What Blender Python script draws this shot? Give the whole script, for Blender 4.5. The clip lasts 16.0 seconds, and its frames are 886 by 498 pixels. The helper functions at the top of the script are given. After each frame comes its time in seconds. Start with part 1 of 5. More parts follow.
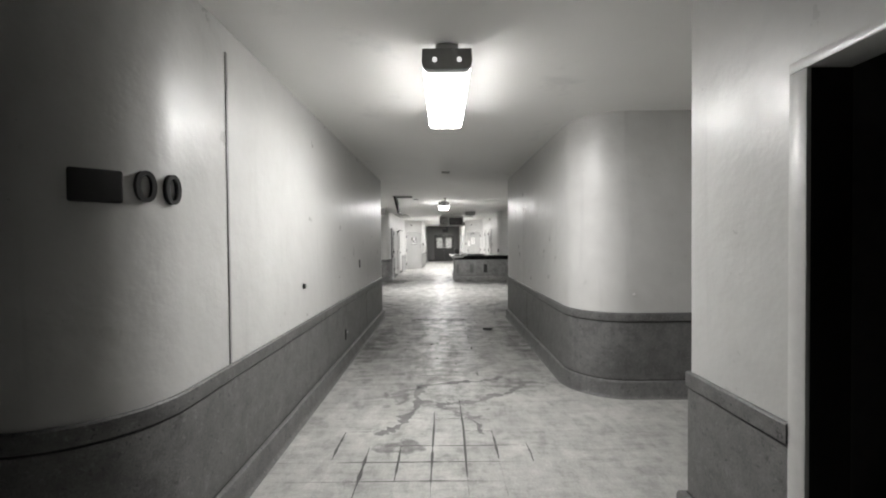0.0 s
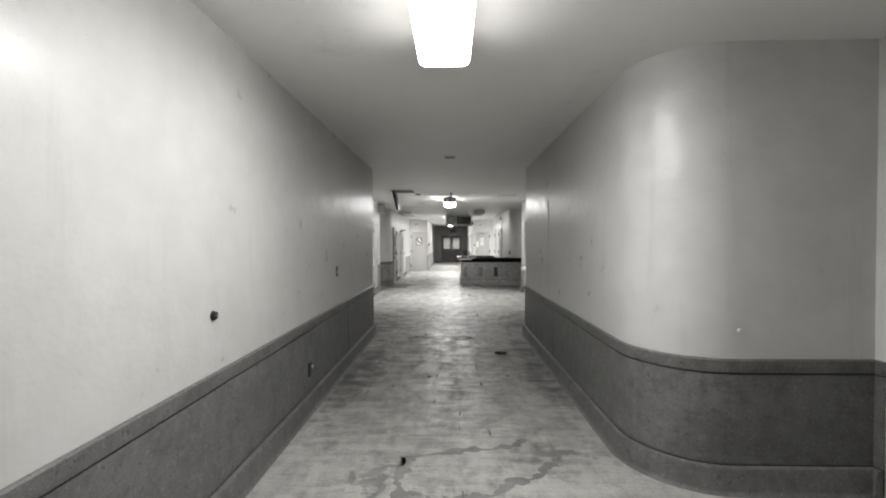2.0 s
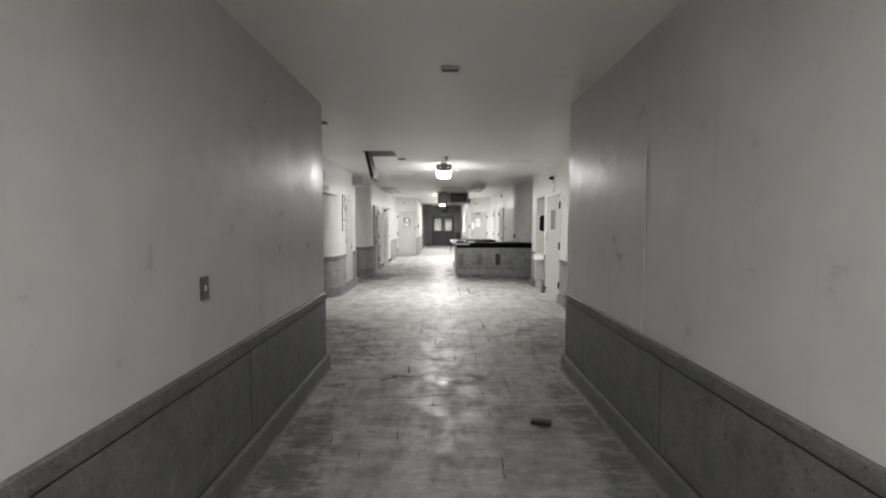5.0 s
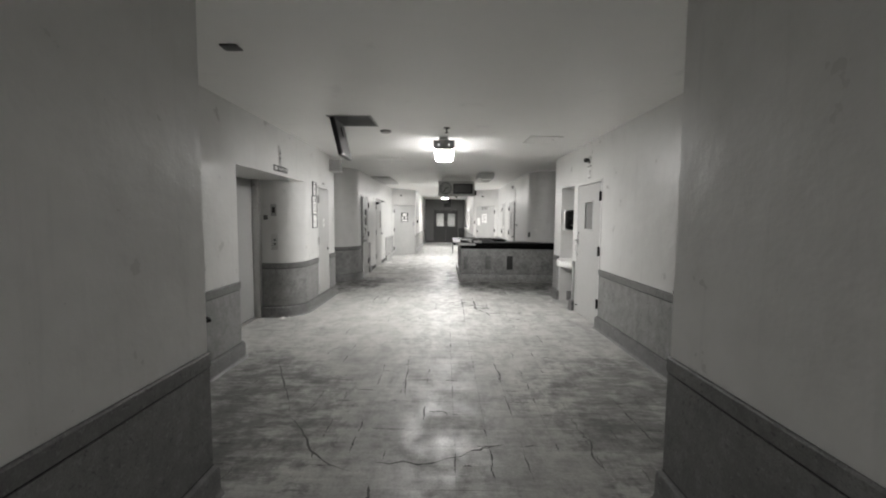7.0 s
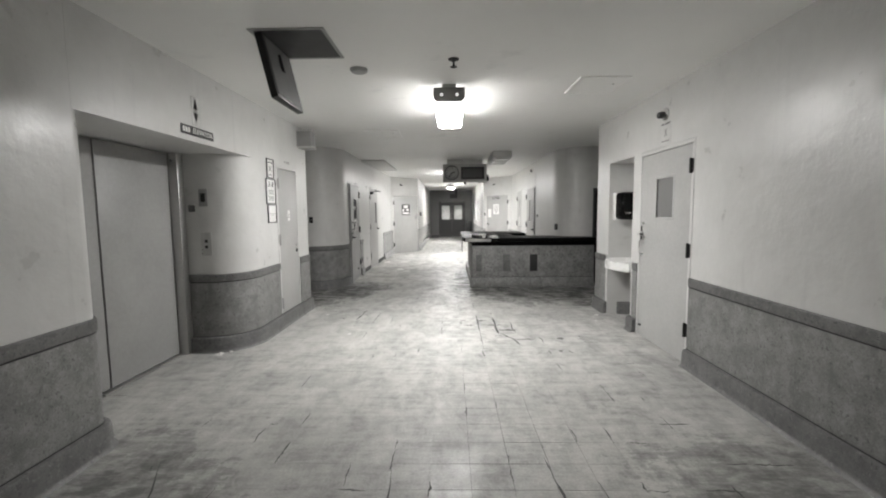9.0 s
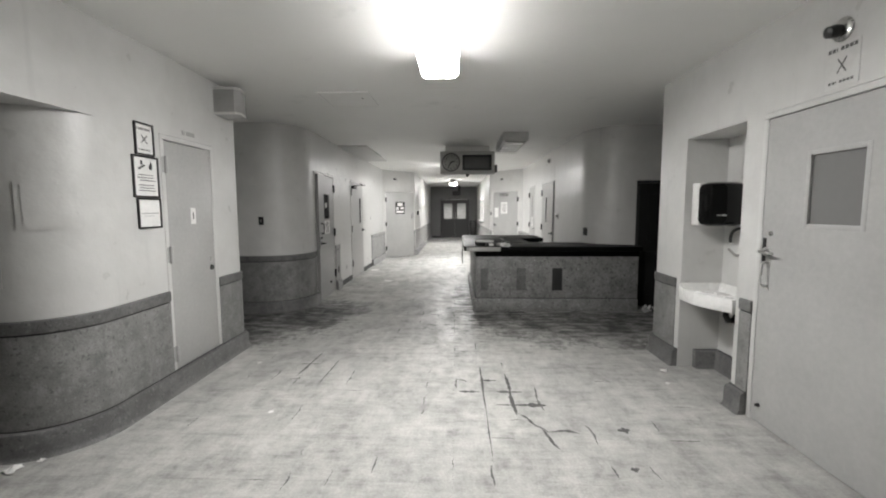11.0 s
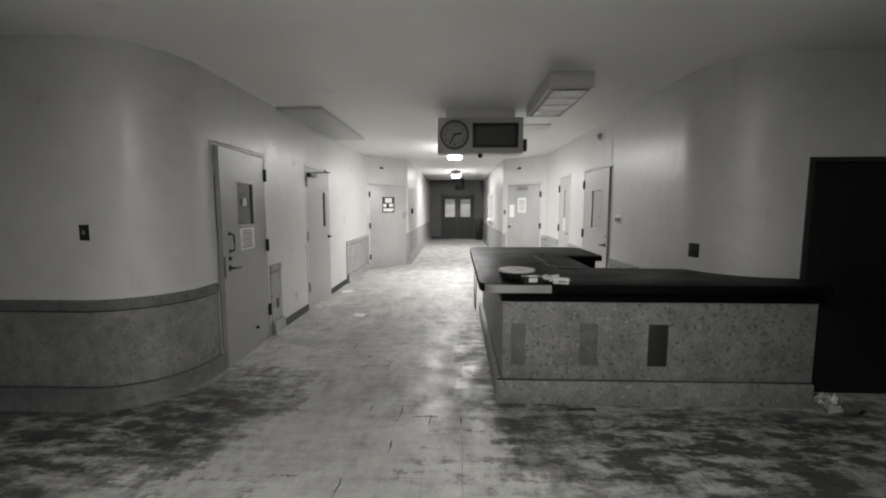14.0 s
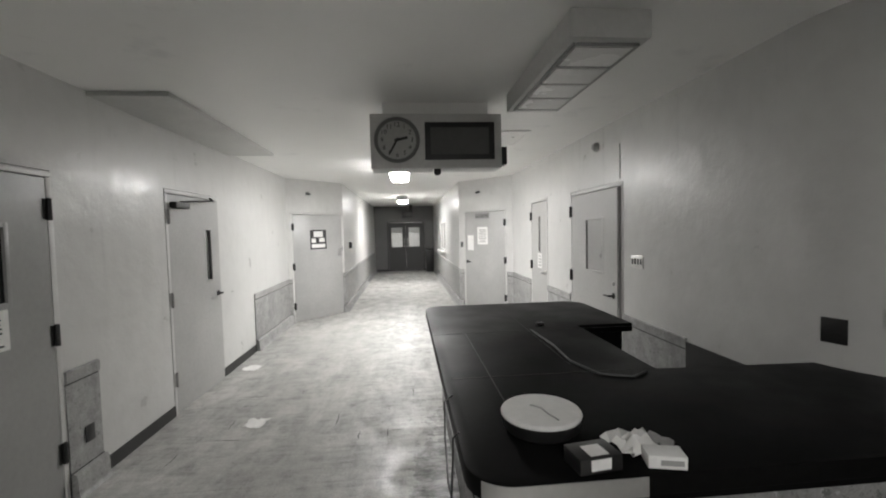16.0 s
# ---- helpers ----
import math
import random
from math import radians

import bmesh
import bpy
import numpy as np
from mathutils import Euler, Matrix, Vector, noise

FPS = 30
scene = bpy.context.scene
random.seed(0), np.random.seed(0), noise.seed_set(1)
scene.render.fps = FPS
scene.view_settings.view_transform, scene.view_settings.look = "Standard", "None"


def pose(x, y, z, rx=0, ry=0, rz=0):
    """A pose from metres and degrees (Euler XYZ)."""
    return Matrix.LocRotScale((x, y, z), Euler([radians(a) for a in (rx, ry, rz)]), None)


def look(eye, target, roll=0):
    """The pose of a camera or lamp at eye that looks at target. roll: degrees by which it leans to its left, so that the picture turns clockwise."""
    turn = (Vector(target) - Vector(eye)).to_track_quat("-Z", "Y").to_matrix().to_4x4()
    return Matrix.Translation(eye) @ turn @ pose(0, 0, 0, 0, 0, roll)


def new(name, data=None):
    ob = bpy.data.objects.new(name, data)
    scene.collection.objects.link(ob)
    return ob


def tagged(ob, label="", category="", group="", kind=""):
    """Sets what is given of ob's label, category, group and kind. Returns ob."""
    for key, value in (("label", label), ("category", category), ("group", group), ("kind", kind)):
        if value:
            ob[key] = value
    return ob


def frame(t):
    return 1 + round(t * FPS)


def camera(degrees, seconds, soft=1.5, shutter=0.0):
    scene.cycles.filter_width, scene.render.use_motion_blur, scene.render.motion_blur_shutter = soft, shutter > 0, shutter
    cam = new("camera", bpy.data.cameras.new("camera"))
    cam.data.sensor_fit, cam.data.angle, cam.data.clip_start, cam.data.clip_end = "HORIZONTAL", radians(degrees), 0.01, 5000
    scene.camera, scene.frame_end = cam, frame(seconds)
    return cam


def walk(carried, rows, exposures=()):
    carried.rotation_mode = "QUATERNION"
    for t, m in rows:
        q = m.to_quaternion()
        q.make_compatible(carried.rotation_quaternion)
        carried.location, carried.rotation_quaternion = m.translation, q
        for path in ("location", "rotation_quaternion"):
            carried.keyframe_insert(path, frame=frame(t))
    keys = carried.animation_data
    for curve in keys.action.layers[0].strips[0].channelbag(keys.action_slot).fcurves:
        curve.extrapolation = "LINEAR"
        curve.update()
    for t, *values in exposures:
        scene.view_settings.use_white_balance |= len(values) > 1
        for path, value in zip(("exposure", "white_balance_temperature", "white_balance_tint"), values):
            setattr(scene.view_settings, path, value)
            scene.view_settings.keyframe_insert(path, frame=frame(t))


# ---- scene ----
cam = camera(93.3, 16.0, soft=2.0)
PATH = [
    (0, (0.246, -0.009, 1.483), (0.246, 1.991, 1.45), -0.5),
    (0.5, (0.265, 0.341, 1.488), (0.236, 2.339, 1.418), -1.8),
    (1, (0.308, 0.692, 1.478), (0.363, 2.691, 1.448), 0.7),
    (1.5, (0.365, 1.035, 1.479), (0.322, 3.035, 1.478), 0.0),
    (2, (0.32, 1.39, 1.504), (0.28, 3.389, 1.472), -0.1),
    (2.5, (0.294, 1.748, 1.519), (0.268, 3.748, 1.482), -0.1),
    (3, (0.311, 2.1, 1.516), (0.245, 4.098, 1.461), 0.5),
    (3.5, (0.298, 2.49, 1.514), (0.255, 4.487, 1.409), -0.9),
    (4, (0.231, 2.913, 1.502), (0.229, 4.907, 1.358), -0.7),
    (4.5, (0.243, 3.419, 1.506), (0.225, 5.415, 1.391), -0.7),
    (4.7, (0.236, 3.636, 1.506), (0.243, 5.632, 1.389), 0.1),
    (6.8, (0.289, 5.824, 1.545), (0.289, 7.818, 1.396), -0.1),
    (7, (0.312, 6.021, 1.53), (0.302, 8.016, 1.383), 0.5),
    (7.5, (0.307, 6.514, 1.514), (0.263, 8.506, 1.333), 0.7),
    (8, (0.279, 6.992, 1.502), (0.264, 8.981, 1.294), 0.2),
    (8.2, (0.279, 7.186, 1.488), (0.246, 9.178, 1.311), -0.6),
    (10.3, (0.317, 9.345, 1.452), (0.265, 11.337, 1.275), -0.3),
    (10.5, (0.312, 9.525, 1.488), (0.314, 11.519, 1.323), -1.6),
    (11, (0.409, 10.02, 1.473), (0.346, 12.01, 1.288), -0.2),
    (11.5, (0.418, 10.522, 1.438), (0.37, 12.513, 1.251), 1.8),
    (12, (0.419, 11.01, 1.419), (0.32, 13.005, 1.333), 0.5),
    (12.5, (0.439, 11.478, 1.414), (0.265, 13.468, 1.308), 2.2),
    (13, (0.376, 11.944, 1.473), (0.292, 13.94, 1.393), 1.9),
    (13.5, (0.4, 12.425, 1.494), (0.345, 14.422, 1.404), 0.5),
    (14, (0.357, 12.936, 1.522), (0.285, 14.924, 1.317), -0.0),
    (14.5, (0.323, 13.42, 1.53), (0.309, 15.404, 1.282), 0.6),
    (15, (0.357, 13.862, 1.562), (0.336, 15.857, 1.43), 0.0),
    (15.5, (0.327, 14.358, 1.632), (0.41, 16.355, 1.545), -3.0),
    (16, (0.362, 14.845, 1.673), (0.535, 16.836, 1.583), -1.4),
]
walk(cam, [(t, look(eye, target, roll)) for t, eye, target, roll in PATH], exposures=[(0, 0.26), (0.5, 0.02), (1.5, 0.12), (3.5, 0.08), (4.5, 0.27), (7, 0.16), (8, 0.36), (10.5, -0.06), (12, 0.03), (13.5, -0.06), (15, -0.18), (15.5, -0.18), (16, -0.06)])

# ---- world, exposure ----
world = bpy.data.worlds.new("dark_world")
world.use_nodes = True
world.node_tree.nodes["Background"].inputs[0].default_value = (0.01, 0.01, 0.01, 1)
world.node_tree.nodes["Background"].inputs[1].default_value = 0.0
scene.world = world
LAMP = 90.0


# ---- materials ----
class Mat:
    """A small node builder."""

    def __init__(self, name, rough=0.5, metal=0.0):
        self.mat = bpy.data.materials.new(name)
        self.mat.use_nodes = True
        self.nt = self.mat.node_tree
        self.bsdf = self.nt.nodes["Principled BSDF"]
        self.bsdf.inputs["Roughness"].default_value = rough
        self.bsdf.inputs["Metallic"].default_value = metal
        self.pos = self.nt.nodes.new("ShaderNodeNewGeometry").outputs["Position"]

    def node(self, kind, **ins):
        n = self.nt.nodes.new(kind)
        for k, v in ins.items():
            key = int(k[1:]) if k[0] == "i" and k[1:].isdigit() else k.replace("_", " ")
            if hasattr(v, "is_linked"):
                self.nt.links.new(v, n.inputs[key])
            else:
                n.inputs[key].default_value = v
        return n

    def scaled(self, sx, sy, sz):
        return self.node("ShaderNodeMapping", Vector=self.pos, Scale=(sx, sy, sz)).outputs[0]

    def noise(self, scale, detail=4.0, rough=0.55, vec=None):
        return self.node("ShaderNodeTexNoise", Vector=vec or self.pos, Scale=scale, Detail=detail, Roughness=rough).outputs[0]

    def ramp(self, fac, *stops):
        n = self.nt.nodes.new("ShaderNodeValToRGB")
        self.nt.links.new(fac, n.inputs[0])
        els = n.color_ramp.elements
        while len(els) < len(stops):
            els.new(0.5)
        for e, (p, c) in zip(els, stops):
            e.position = p
            e.color = (c, c * 0.995, c * 0.97, 1) if isinstance(c, (int, float)) else (*c, 1)
        return n.outputs[0]

    def mix(self, fac, a, b, blend="MIX"):
        n = self.nt.nodes.new("ShaderNodeMix")
        n.data_type, n.blend_type = "RGBA", blend
        for key, v in ((0, fac), (6, a), (7, b)):
            if hasattr(v, "is_linked"):
                self.nt.links.new(v, n.inputs[key])
            else:
                n.inputs[key].default_value = v if key == 0 or not isinstance(v, (int, float)) else (v, v, v, 1)
        return n.outputs[2]

    def math(self, op, a, b=0.0):
        n = self.nt.nodes.new("ShaderNodeMath")
        n.operation = op
        for key, v in ((0, a), (1, b)):
            if hasattr(v, "is_linked"):
                self.nt.links.new(v, n.inputs[key])
            else:
                n.inputs[key].default_value = v
        return n.outputs[0]

    def color(self, out):
        self.nt.links.new(out, self.bsdf.inputs["Base Color"])
        return self

    def rough(self, out):
        self.nt.links.new(out, self.bsdf.inputs["Roughness"])
        return self

    def bump(self, height, strength=0.3, dist=0.01):
        n = self.node("ShaderNodeBump", Height=height, Strength=strength, Distance=dist)
        self.nt.links.new(n.outputs[0], self.bsdf.inputs["Normal"])
        return self


def plain(name, c, rough=0.5, metal=0.0, vary=0.12, grain=30.0, relief=0.05, gloss=0.5):
    """Paint, metal or plastic of one colour with faint stains and grain."""
    m = Mat(name, rough, metal)
    m.bsdf.inputs["Specular IOR Level"].default_value = gloss
    n = m.noise(2.3, 5.0)
    g = m.noise(grain, 3.0)
    both = m.math("ADD", m.math("MULTIPLY", n, 0.65), m.math("MULTIPLY", g, 0.35))
    m.color(m.ramp(both, (0.3, c * (1 - vary)), (0.7, min(1.0, c * (1 + vary)))))
    m.rough(m.node("ShaderNodeMapRange", i0=n, i1=0.3, i2=0.7, i3=max(0.02, rough - 0.07), i4=min(1, rough + 0.1)).outputs[0])
    m.bump(g, relief, 0.002)
    return m.mat


def wall_paint():
    m = Mat("wall_paint", 0.3)
    big = m.noise(0.9, 3.0)
    mid = m.noise(5.0, 5.0)
    drip = m.noise(1.0, 5.0, 0.6, m.scaled(9, 9, 0.6))
    spots = m.noise(38.0, 2.0)
    c = m.ramp(m.math("ADD", m.math("MULTIPLY", big, 0.5), m.math("MULTIPLY", mid, 0.5)), (0.32, 0.51), (0.66, 0.60))
    c = m.mix(m.ramp(drip, (0.60, 0.0), (0.78, 0.35)), c, 0.38)
    c = m.mix(m.ramp(spots, (0.74, 0.0), (0.79, 0.55)), c, 0.34)
    m.color(c)
    m.rough(m.ramp(mid, (0.3, 0.27), (0.7, 0.44)))
    h = m.math("ADD", m.math("MULTIPLY", m.noise(3.5, 4.0), 1.0), m.math("MULTIPLY", m.noise(60.0, 3.0), 0.05))
    m.bump(h, 0.75, 0.014)
    return m.mat


def ceiling_paint():
    m = Mat("ceiling_paint", 0.42)
    big = m.noise(0.7, 5.0)
    stain = m.noise(1.7, 6.0, 0.65)
    c = m.ramp(big, (0.3, 0.80), (0.7, 0.86))
    c = m.mix(m.ramp(stain, (0.62, 0.0), (0.72, 0.3)), c, 0.48)
    m.color(c)
    m.bump(m.math("ADD", m.noise(2.0, 3.0), m.math("MULTIPLY", m.noise(80.0, 3.0), 0.08)), 0.25, 0.012)
    return m.mat


def terrazzo(name, base, chips, light, coarse=1.0, chip=0.6):
    m = Mat(name, 0.5)
    warp = m.node("ShaderNodeTexNoise", Vector=m.pos, Scale=55.0, Detail=2.0).outputs[1]
    bent = m.node("ShaderNodeVectorMath", i0=warp, i1=(0.05, 0.05, 0.05), i2=m.pos)
    bent.operation = "MULTIPLY_ADD"
    bent = bent.outputs[0]
    v = m.node("ShaderNodeTexVoronoi", Vector=bent, Scale=62.0 / coarse)
    v2 = m.node("ShaderNodeTexVoronoi", Vector=bent, Scale=26.0 / coarse)
    patch = m.noise(3.2, 6.0, 0.65)
    fine = m.noise(120.0, 3.0, 0.7)
    streak = m.noise(1.0, 4.0, 0.6, m.scaled(14, 14, 1.0))
    mottle = m.noise(9.0, 7.0, 0.74)
    c = m.ramp(m.math("ADD", m.math("MULTIPLY", patch, 0.55), m.math("MULTIPLY", fine, 0.45)), (0.32, base * 0.6), (0.68, base * 1.45))
    c = m.mix(m.ramp(mottle, (0.50, 0.0), (0.66, 0.6)), c, base * 0.5)
    c = m.mix(m.ramp(mottle, (0.32, 0.5), (0.45, 0.0)), c, base * 1.7)
    c = m.mix(m.ramp(v.outputs[0], (0.20, chip), (0.34, 0.0)), c, chips)
    c = m.mix(m.ramp(v2.outputs[0], (0.12, chip), (0.20, 0.0)), c, light)
    v3 = m.node("ShaderNodeTexVoronoi", Vector=bent, Scale=40.0 / coarse)
    pick = m.node("ShaderNodeSeparateColor", i0=v3.outputs[1]).outputs
    stone = m.ramp(v3.outputs[0], (0.24, 1.0), (0.36, 0.0))
    c = m.mix(m.math("MULTIPLY", stone, m.ramp(pick[0], (0.70, 0.0), (0.74, chip * 0.7))), c, light * 1.1)
    c = m.mix(m.math("MULTIPLY", stone, m.ramp(pick[1], (0.72, 0.0), (0.76, chip * 1.2))), c, base * 0.3)
    c = m.mix(m.ramp(streak, (0.55, 0.0), (0.75, 0.35)), c, base * 0.55)
    m.color(c)
    m.rough(m.ramp(patch, (0.3, 0.4), (0.7, 0.68)))
    m.bump(m.math("ADD", fine, v.outputs[0]), 0.25, 0.003)
    return m.mat


def floor_mat():
    m = Mat("worn_floor_tile", 0.4)
    oi = m.nt.nodes.new("ShaderNodeObjectInfo").outputs["Random"]
    geo = m.nt.nodes.new("ShaderNodeNewGeometry").outputs["Random Per Island"]
    rnd = m.math("FRACT", m.math("ADD", oi, geo))
    dirt = m.noise(0.55, 6.0, 0.66)
    smear = m.node("ShaderNodeTexNoise", Vector=m.scaled(1.25, 0.8, 1), Scale=3.4, Detail=7.0, Roughness=0.68, Distortion=0.35).outputs[0]
    patch = m.noise(1.5, 6.0, 0.68, m.scaled(1.15, 0.8, 1))
    scuff = m.math("MULTIPLY", m.math("ADD", m.noise(13.0, 6.0, 0.72, m.scaled(1.0, 0.5, 1)), m.noise(9.0, 5.0, 0.7, m.scaled(0.35, 1.6, 1))), 0.5)
    fine = m.noise(70.0, 4.0, 0.7)
    grime = m.math("ADD", m.math("ADD", m.math("MULTIPLY", smear, 0.30), m.math("MULTIPLY", patch, 0.10)), m.math("MULTIPLY", scuff, 0.60))
    c = m.ramp(grime, (0.36, 0.19), (0.43, 0.34), (0.50, 0.46), (0.58, 0.56))
    c = m.mix(m.ramp(dirt, (0.38, 0.35), (0.56, 0.0)), c, 0.18)
    c = m.mix(m.ramp(fine, (0.35, 0.25), (0.60, 0.0)), c, 0.12)
    # stripped, grimy patches before the desk, darker ones at the passage mouth
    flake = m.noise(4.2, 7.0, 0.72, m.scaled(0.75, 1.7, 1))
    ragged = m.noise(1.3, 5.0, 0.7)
    # ellipses in hall corners and along corridor walls put shade into the colour
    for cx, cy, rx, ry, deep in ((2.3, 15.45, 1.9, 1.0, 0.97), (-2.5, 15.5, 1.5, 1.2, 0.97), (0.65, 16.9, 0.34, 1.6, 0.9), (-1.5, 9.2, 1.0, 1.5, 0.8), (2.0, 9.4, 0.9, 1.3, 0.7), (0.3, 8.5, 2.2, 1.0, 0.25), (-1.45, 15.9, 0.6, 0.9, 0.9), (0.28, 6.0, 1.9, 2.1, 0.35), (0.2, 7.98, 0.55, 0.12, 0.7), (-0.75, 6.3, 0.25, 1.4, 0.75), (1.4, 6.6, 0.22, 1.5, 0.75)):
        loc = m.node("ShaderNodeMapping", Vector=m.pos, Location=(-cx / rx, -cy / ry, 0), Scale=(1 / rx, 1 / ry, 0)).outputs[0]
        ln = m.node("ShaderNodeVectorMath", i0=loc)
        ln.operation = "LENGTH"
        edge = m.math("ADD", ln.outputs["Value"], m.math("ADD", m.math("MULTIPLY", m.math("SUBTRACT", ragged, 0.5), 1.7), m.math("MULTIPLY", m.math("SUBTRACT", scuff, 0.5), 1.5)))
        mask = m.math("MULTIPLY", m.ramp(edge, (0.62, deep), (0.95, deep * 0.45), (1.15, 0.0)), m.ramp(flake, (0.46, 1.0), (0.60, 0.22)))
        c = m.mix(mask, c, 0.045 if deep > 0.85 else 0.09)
    warp = m.node("ShaderNodeTexNoise", Vector=m.pos, Scale=4.5, Detail=3.0).outputs[1]
    wv = m.node("ShaderNodeVectorMath", i0=warp, i1=(0.5, 0.5, 0.5))
    wv.operation = "SUBTRACT"
    ws = m.node("ShaderNodeVectorMath", i0=wv.outputs[0], i3=1.1)
    ws.operation = "SCALE"
    wp = m.node("ShaderNodeVectorMath", i0=m.pos, i1=ws.outputs[0])
    wp.operation = "ADD"
    for cx, cy, rx, ry, inner in ((0.03, 2.98, 0.20, 0.14, 0.0), (-0.27, 4.05, 0.13, 0.12, 0.0), (0.98, 4.38, 0.20, 0.22, 0.0), (0.24, 3.74, 0.15, 0.12, 0.0), (0.47, 3.62, 0.14, 0.10, 0.0), (0.3, 7.95, 0.7, 0.16, 0.0)):
        loc = m.node("ShaderNodeMapping", Vector=wp.outputs[0], Location=(-cx / rx, -cy / ry, 0), Scale=(1 / rx, 1 / ry, 0)).outputs[0]
        ln = m.node("ShaderNodeVectorMath", i0=loc)
        ln.operation = "LENGTH"
        d = ln.outputs["Value"]
        mask = m.ramp(d, (inner * 0.9, 0.0), (inner + 0.02, 0.9), (0.93, 0.9), (1.0, 0.0)) if inner else m.ramp(d, (0.5, 0.8), (1.0, 0.0))
        mask = m.math("MULTIPLY", mask, m.ramp(scuff, (0.36, 0.15), (0.55, 1.0)))
        c = m.mix(mask, c, 0.10)
    c = m.mix(0.85, c, m.ramp(rnd, (0.0, 0.90), (1.0, 1.0)), "MULTIPLY")
    m.color(c)
    m.rough(m.ramp(smear, (0.36, 0.70), (0.62, 0.33)))
    m.bsdf.inputs["Specular IOR Level"].default_value = 0.35
    m.bump(m.math("ADD", m.math("MULTIPLY", smear, 0.8), m.math("MULTIPLY", scuff, 0.35)), 0.45, 0.012)
    return m.mat


def emitter(name, strength, c=1.0):
    m = Mat(name)
    m.bsdf.inputs["Base Color"].default_value = (0.8, 0.8, 0.78, 1)
    m.bsdf.inputs["Emission Color"].default_value = (c, c * 0.985, c * 0.972, 1)
    m.bsdf.inputs["Emission Strength"].default_value = strength
    return m.mat


def glass_mat():
    m = Mat("wired_glass", 0.05)
    m.bsdf.inputs["Base Color"].default_value = (0.75, 0.76, 0.75, 1)
    m.bsdf.inputs["Transmission Weight"].default_value = 0.9
    return m.mat


PAINT, CEIL = wall_paint(), ceiling_paint()
# one terrazzo in three tones, brighter lighting toward the far end painted in
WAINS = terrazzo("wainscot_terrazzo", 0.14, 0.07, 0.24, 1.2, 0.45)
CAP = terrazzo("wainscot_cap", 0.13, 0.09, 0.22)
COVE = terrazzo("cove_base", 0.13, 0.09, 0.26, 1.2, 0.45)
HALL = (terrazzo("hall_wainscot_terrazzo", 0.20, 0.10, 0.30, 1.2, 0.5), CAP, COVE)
FAR_LIT = (terrazzo("far_lit_wainscot_terrazzo", 0.30, 0.22, 0.4, 1.2, 0.4), terrazzo("far_lit_wainscot_cap", 0.30, 0.24, 0.4, 1.0, 0.4), terrazzo("far_lit_cove_base", 0.29, 0.22, 0.4, 1.2, 0.4))
DESK = terrazzo("desk_panel_terrazzo", 0.22, 0.09, 0.40, 1.7, 0.62)
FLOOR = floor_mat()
GROUT = plain("floor_screed", 0.06, 0.9, vary=0.4)
DOOR = plain("door_grey_paint", 0.38, 0.38)
DOOR_D = plain("door_darker_and_shaded_grey", 0.27, 0.35)
FRAME = plain("frame_white_paint", 0.58, 0.35)
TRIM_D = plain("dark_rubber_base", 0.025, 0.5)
BLACK = plain("black_plastic", 0.018, 0.35)
BLACKM = plain("dark_bronze_metal", 0.035, 0.4, 0.6)
STEEL = plain("brushed_steel", 0.5, 0.32, 0.9)
WOOD_D = plain("dark_wood_and_jamb_shade", 0.010, 0.5, gloss=0.25, vary=0.35)
TOP = plain("dark_laminate", 0.004, 0.5, vary=0.5, gloss=0.07)
GREY = plain("grey_metal_paint", 0.3, 0.45)
GREY_D = plain("dark_grey_paint_and_shade", 0.1, 0.5)
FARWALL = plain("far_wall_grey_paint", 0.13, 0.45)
FAR_D = plain("dark_door_paint", 0.045, 0.5)
WOOD_F = plain("dark_frame_wood", 0.03, 0.45, vary=0.3)
WHITE = plain("white_enamel", 0.7, 0.25)
PAPER = plain("paper", 0.75, 0.8)
INK = plain("ink", 0.03, 0.8)
GLASS = glass_mat()
TUBES = {k: [emitter("lamp_diffuser_side", LAMP * k * 0.022), emitter("lamp_diffuser_corner", LAMP * k * 0.50), emitter("lamp_diffuser_lens", LAMP * k)] for k in (0.62, 1.1, 1.45, 1.3)}
# knobs emit on their own in place of lamp light leaking through
KNOB = emitter("glowing_knob", 0.7)


# ---- helpers ----
def mesh_of(bm, name, mats):
    me = bpy.data.meshes.new(name)
    bm.normal_update()
    bm.to_mesh(me)
    bm.free()
    for m in mats if isinstance(mats, (list, tuple)) else [mats]:
        me.materials.append(m)
    return me


def smooth(ob, angle=40):
    for p in ob.data.polygons:
        p.use_smooth = True
    ob.data.set_sharp_from_angle(angle=radians(angle))
    return ob


def part(name, bm, material, parent=None, label="", m=None):
    """One mesh object under a thing or part."""
    ob = smooth(new(name, mesh_of(bm, name, material)))
    if parent:
        ob.parent = parent
    if m is not None:
        ob.matrix_basis = m
    return tagged(ob, label)


def thing(name, m, label, category, group=""):
    e = new(name)
    e.empty_display_size = 0.1
    e.matrix_basis = m
    return tagged(e, label, category, group)


def structure(ob, label, category):
    return tagged(ob, label, category, kind="structure")


def box(x0, y0, z0, x1, y1, z1, bevel=0.0, seg=2, bm=None):
    own = bmesh.new()
    bmesh.ops.create_cube(own, size=1.0)
    for v in own.verts:
        v.co = ((x0 + x1) / 2 + v.co.x * (x1 - x0), (y0 + y1) / 2 + v.co.y * (y1 - y0), (z0 + z1) / 2 + v.co.z * (z1 - z0))
    if bevel:
        bmesh.ops.bevel(own, geom=own.edges[:], offset=bevel, segments=seg, affect="EDGES", profile=0.5)
    return join(bm, own) if bm else own


def join(bm, own):
    me = bpy.data.meshes.new("tmp")
    own.to_mesh(me)
    own.free()
    bm.from_mesh(me)
    bpy.data.meshes.remove(me)
    return bm


